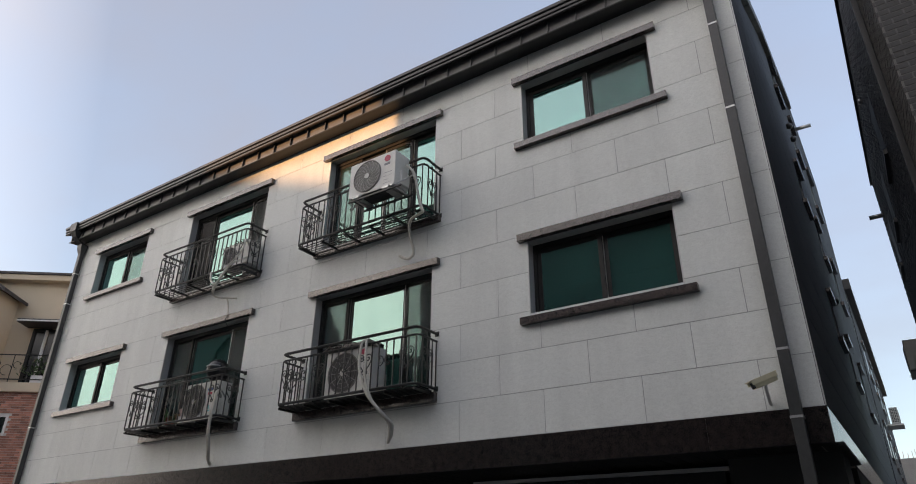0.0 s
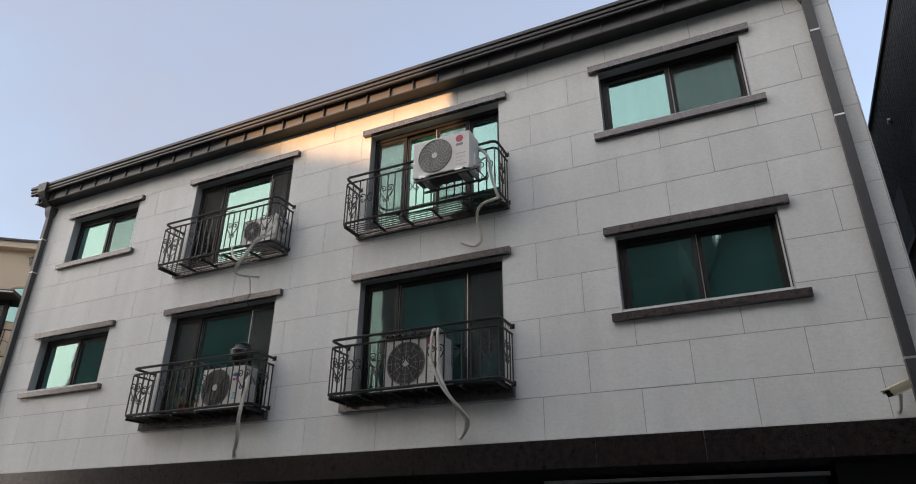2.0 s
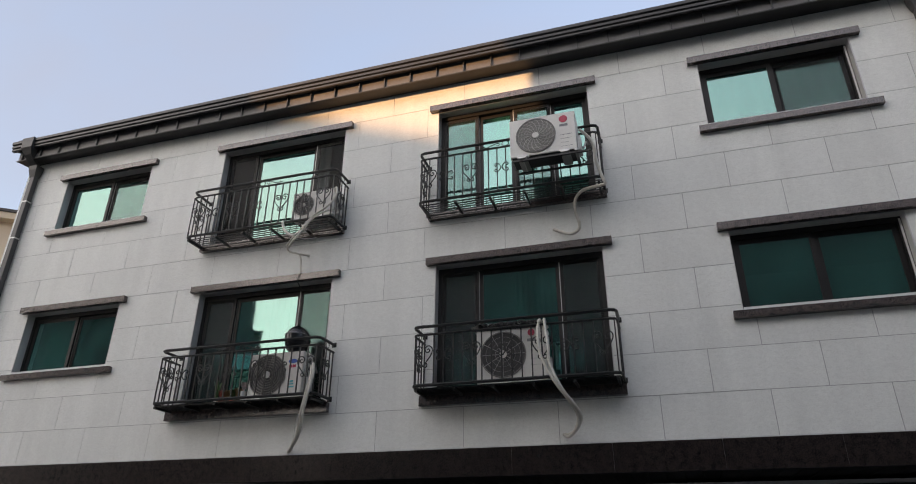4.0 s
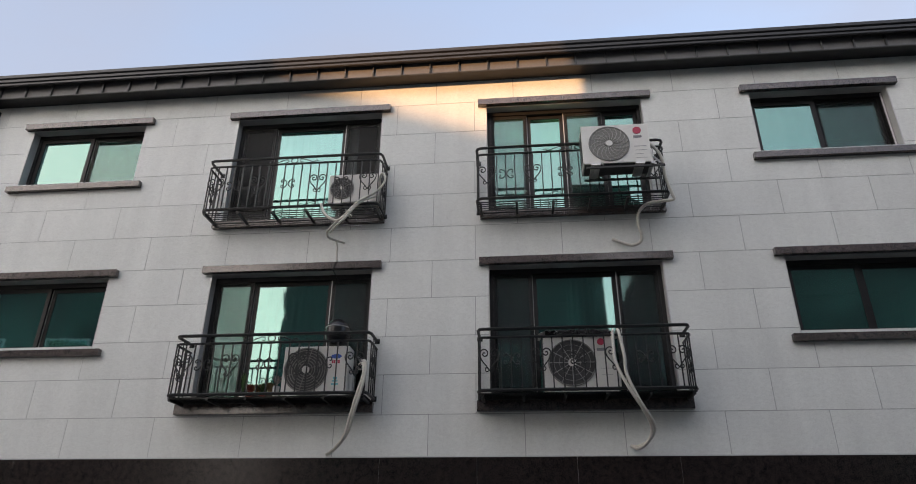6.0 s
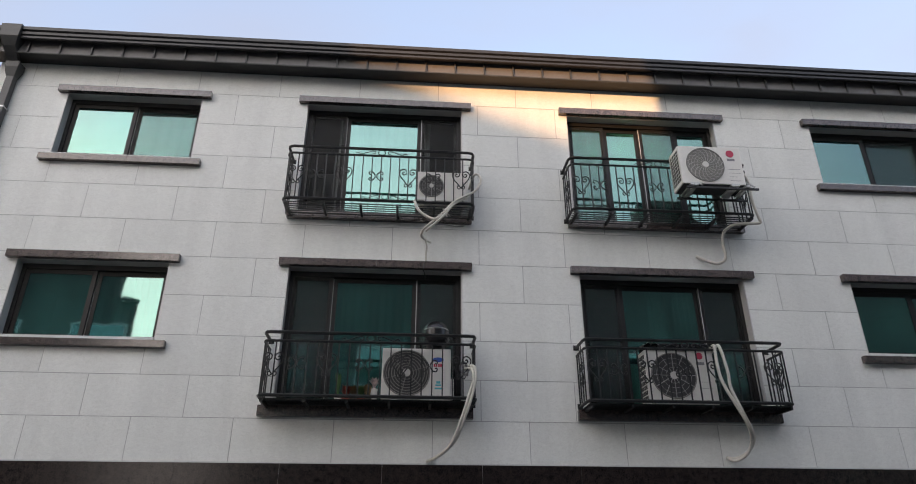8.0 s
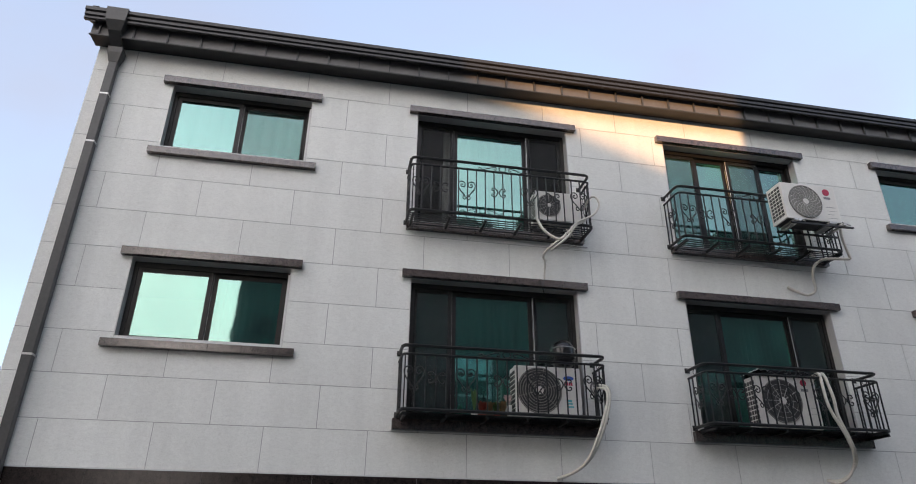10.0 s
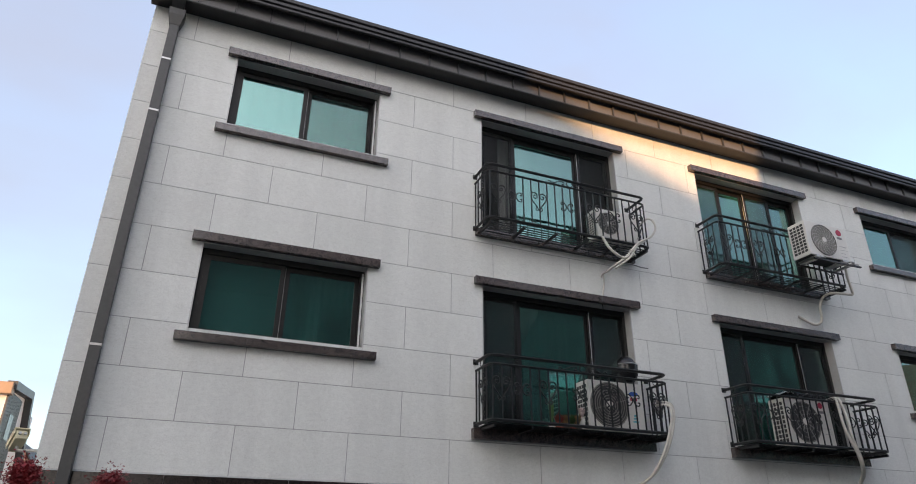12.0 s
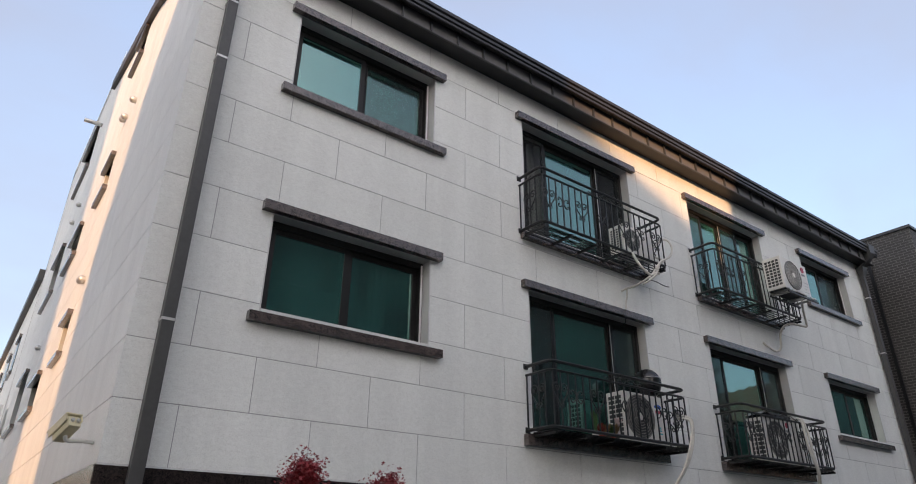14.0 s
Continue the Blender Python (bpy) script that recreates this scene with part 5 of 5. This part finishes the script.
for k in range(9000):
    x = random.uniform(-95, 70)
    y = random.uniform(76, 96)
    top = 8.6 + (y - 76) * 0.10 + 2.2 * noise.noise(Vector((x * 0.08, y * 0.08, 0))) + 1.4 * noise.noise(Vector((x * 0.35, y * 0.35, 3)))
    c = Vector((x, y, random.uniform(0.62, 1.0) * top))
    s = random.uniform(0.30, 0.62)
    for q in range(7):
        d = Vector((random.gauss(0, 1), random.gauss(0, 1), random.gauss(0, 1)))
        e = Vector((random.gauss(0, 1), random.gauss(0, 1), random.gauss(0, 1)))
        p = c + d * 0.6 * s
        i = len(verts)
        verts += [p - e * 0.24 * s, p + d.cross(e) * 0.2 * s, p + e * 0.24 * s]
        faces.append((i, i + 1, i + 2))
me = bpy.data.meshes.new("wooded_hill")
me.from_pydata([tuple(v) for v in verts], [], faces)
me.materials.append(AUTUMN)
tagged(new("wooded_hill", me), "autumn-coloured woods on a far hill", "trees", kind="stuff")
bm = bmesh.new()
prev = None
for k in range(41):
    x = -140 + k * 6.5
    h = 7.9 + 1.5 * noise.noise(Vector((x * 0.05, 0, 0)))
    row3 = [bm.verts.new((x, 78, -1)), bm.verts.new((x, 88, h)), bm.verts.new((x, 130, h + 1))]
    if prev:
        for j in range(2):
            bm.faces.new((prev[j], row3[j], row3[j + 1], prev[j + 1]))
    prev = row3
tagged(link_mesh("hillside", bm, AUTUMN), "dark hillside under the woods", "hill", kind="structure")


# ---- crimson maple at the corner ----
maple = thing("maple_tree", "small crimson Japanese maple in front of the corner", "tree", (-15.85, 4.95, ground_z(-15.85)))
base0 = Vector(maple.location)
tips = [Vector((-16.06, 4.78, 2.89)), Vector((-15.98, 4.9, 2.75)), Vector((-15.60, 4.76, 2.84)), Vector((-15.8, 4.85, 2.72)), Vector((-16.25, 5.0, 2.66)), Vector((-15.5, 5.0, 2.70)), Vector((-15.9, 5.3, 2.66)), Vector((-16.15, 4.6, 2.62)), Vector((-15.7, 4.5, 2.58))]
bm = bmesh.new()
fork = Vector((0.03, -0.02, 0.9))
trunk = [Vector((0, 0, 0)), Vector((0.02, 0.01, 0.3)), Vector((-0.01, -0.02, 0.6)), fork]
tube(bm, trunk, 0.05, 8)
part("trunk", bm, BARK, maple, smooth=True)
bm = bmesh.new()
for tip in tips:
    g = tip - base0
    tube(bm, smooth_line([fork, fork.lerp(g, 0.45) + Vector((random.uniform(-0.06, 0.06), random.uniform(-0.06, 0.06), 0.1)), g], 4), 0.012, 5)
part("limbs", bm, BARK, maple, smooth=True)
verts, faces = [], []


def leaf(at, size):
    """A five-lobed leaf, drooping at random."""
    rot = Euler((random.uniform(-1.0, 1.0), random.uniform(-1.0, 1.0), random.uniform(0, 6.28))).to_matrix()
    i = len(verts)
    verts.append(tuple(at))
    for k in range(11):
        a = math.radians(-125 + 25 * k)
        r = size * ((1.0 if k == 5 else 0.85 if k in (3, 7) else 0.6) if k % 2 else 0.34)
        verts.append(tuple(at + rot @ Vector((r * math.sin(a), r * math.cos(a), -0.12 * r))))
    for k in range(1, 11):
        faces.append((i, i + k, i + k + 1))


for tip, spread, n in [(t + Vector((0, 0, 0.01)), 0.058, 2600 if i in (0, 1, 2) else 600) for i, t in enumerate(tips)]:
    for k in range(n):
        p = tip - base0 + Vector((random.gauss(0, spread * 0.7), random.gauss(0, spread * 0.7), random.gauss(0, spread * 0.72) - 0.02))
        leaf(p, random.uniform(0.010, 0.018))
for k in range(1500):
    a, r = random.uniform(0, 6.28), math.sqrt(random.random()) * 0.55
    leaf(Vector((r * math.cos(a), r * math.sin(a), random.uniform(0.95, 1.5) - 0.25 * r)), random.uniform(0.025, 0.045))
me = bpy.data.meshes.new("foliage")
me.from_pydata(verts, [], faces)
me.materials.append(MAPLE)
o = new("foliage", me)
o.parent = maple
o["label"] = "crimson five-lobed leaves"


# ---- unseen houses across the street, behind the camera, shaping sun patch and reflections ----
def street_house(x0, x1, y0, y1, poly, label, windows=True, skew=0.0):
    t = thing("street_house", label, "house", ((x0 + x1) / 2, y1, ground_z((x0 + x1) / 2)), "houses across the street")
    t.location = (0, 0, 0)
    bm = bmesh.new()
    slab(bm, poly, lambda u, v, d: (u - skew * d, y1 - d, v), y1 - y0)
    part("wall", bm, OPPOSITE, t, "grey-brown brick walls")
    bm = bmesh.new()
    top = [p for p in poly if p[1] > 3]
    for (a, za), (b, zb) in zip(top, top[1:]):
        if abs(b - a) > 0.3:
            slab(bm, [(a, za), (b, zb), (b, zb + 0.12), (a, za + 0.12)], lambda u, v, d: (u - skew * (d - 0.25), y1 + 0.25 - d, v), y1 - y0 + 0.5)
    part("roof", bm, ROOFDARK, t, "dark roof edge")
    if windows:
        x = x0 + 1.2
        while x < x1 - 1.6:
            for z in (1.6, 4.4, 7.2):
                w = part("window", boxes((x, x + 1.5, y1 + 0.002, y1 + 0.04, z, z + 1.3)), GLASS, t, "window")
                part("frame", boxes((x - 0.06, x, y1 + 0.002, y1 + 0.07, z - 0.06, z + 1.36), (x + 1.5, x + 1.56, y1 + 0.002, y1 + 0.07, z - 0.06, z + 1.36), (x, x + 1.5, y1 + 0.002, y1 + 0.07, z + 1.3, z + 1.36), (x, x + 1.5, y1 + 0.002, y1 + 0.07, z - 0.06, z)), WHITEWALL, w)
            x += 3.1
    return t


# Outline and skew follow the shadow edges wanted on facade and flank.
street_house(-28.0, -18.9, -10, -4, [(-18.9, 0), (-18.9, 9.2), (-19.4, 9.3), (-19.4, 11.0), (-20.0, 11.5), (-25.8, 11.6), (-26.5, 11.2), (-26.9, 10.85), (-27.23, 10.27), (-27.44, 9.65), (-27.64, 9.0), (-27.9, 8.5), (-28.0, 0)], "unseen house across the street, outline shaped to shade facade and flank", skew=0.7265)
street_house(-16.25, -4.4, -15, -6, [(-4.4, 0), (-4.4, 12.5), (-10, 13.4), (-16.25, 12.6), (-16.25, 0)], "tall brick house across the street")
street_house(-3.9, 15, -15, -6, [(15, 0), (15, 11.5), (5, 12.6), (-2.7, 12.4), (-3.2, 10.8), (-3.9, 9.3), (-3.9, 0)], "long brick house across the street")
street_house(22, 46, -15, -6, [(46, 0), (46, 11.5), (34, 13.5), (22, 12.0), (22, 0)], "brick house farther down the street")
# Four invented blocks, never in view: they block sun or darken panes.
street_house(-40.55, -30, -38, -32, [(-30, 0), (-30, 12.2), (-36.6, 12.95), (-38.1, 13.5), (-39.3, 14.0), (-39.9, 14.08), (-40.2, 13.8), (-40.55, 13.8), (-40.55, 0)], "unseen added block whose outline cuts the lower edge of the sun patch", False, skew=0.7265)
street_house(-46, -40.6, -37, -32, [(-40.6, 0), (-40.6, 20.2), (-46, 21.8), (-46, 0)], "unseen added block that darkens a window reflection", False, skew=0.7265)
street_house(-9.5, -3.7, -26, -20, [(-3.7, 0), (-3.7, 21.0), (-9.5, 21.4), (-9.5, 0)], "unseen added block that closes a bright gap in the reflections", False)
street_house(-56, -48.2, -28, -20, [(-48.2, 0), (-48.2, 20.0), (-56, 20.3), (-56, 0)], "unseen added block that darkens the far left panes", False)

# ---- the stone slabs themselves ----
cladding("slab", front, wall_front, XL, XR, OPENINGS, [(XL - 1, 8.94), (XR + 1, 8.94)], -8.62, WHITE, 11)
# The right flank's slabs take the much darker alley-side colour.
for place, wall, stone, side in ((left_side, side_walls[0], WHITE, "left"), (right_side, side_walls[1], DARK_SHADED, "right")):
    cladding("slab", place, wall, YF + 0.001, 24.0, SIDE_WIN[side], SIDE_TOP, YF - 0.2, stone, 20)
part("corner_trim", boxes((XR + 0.001, XR + 0.012, YF - 0.004, YF + 0.03, Z0, EAVE_Z)), TRIM, building, "thin metal corner trim")
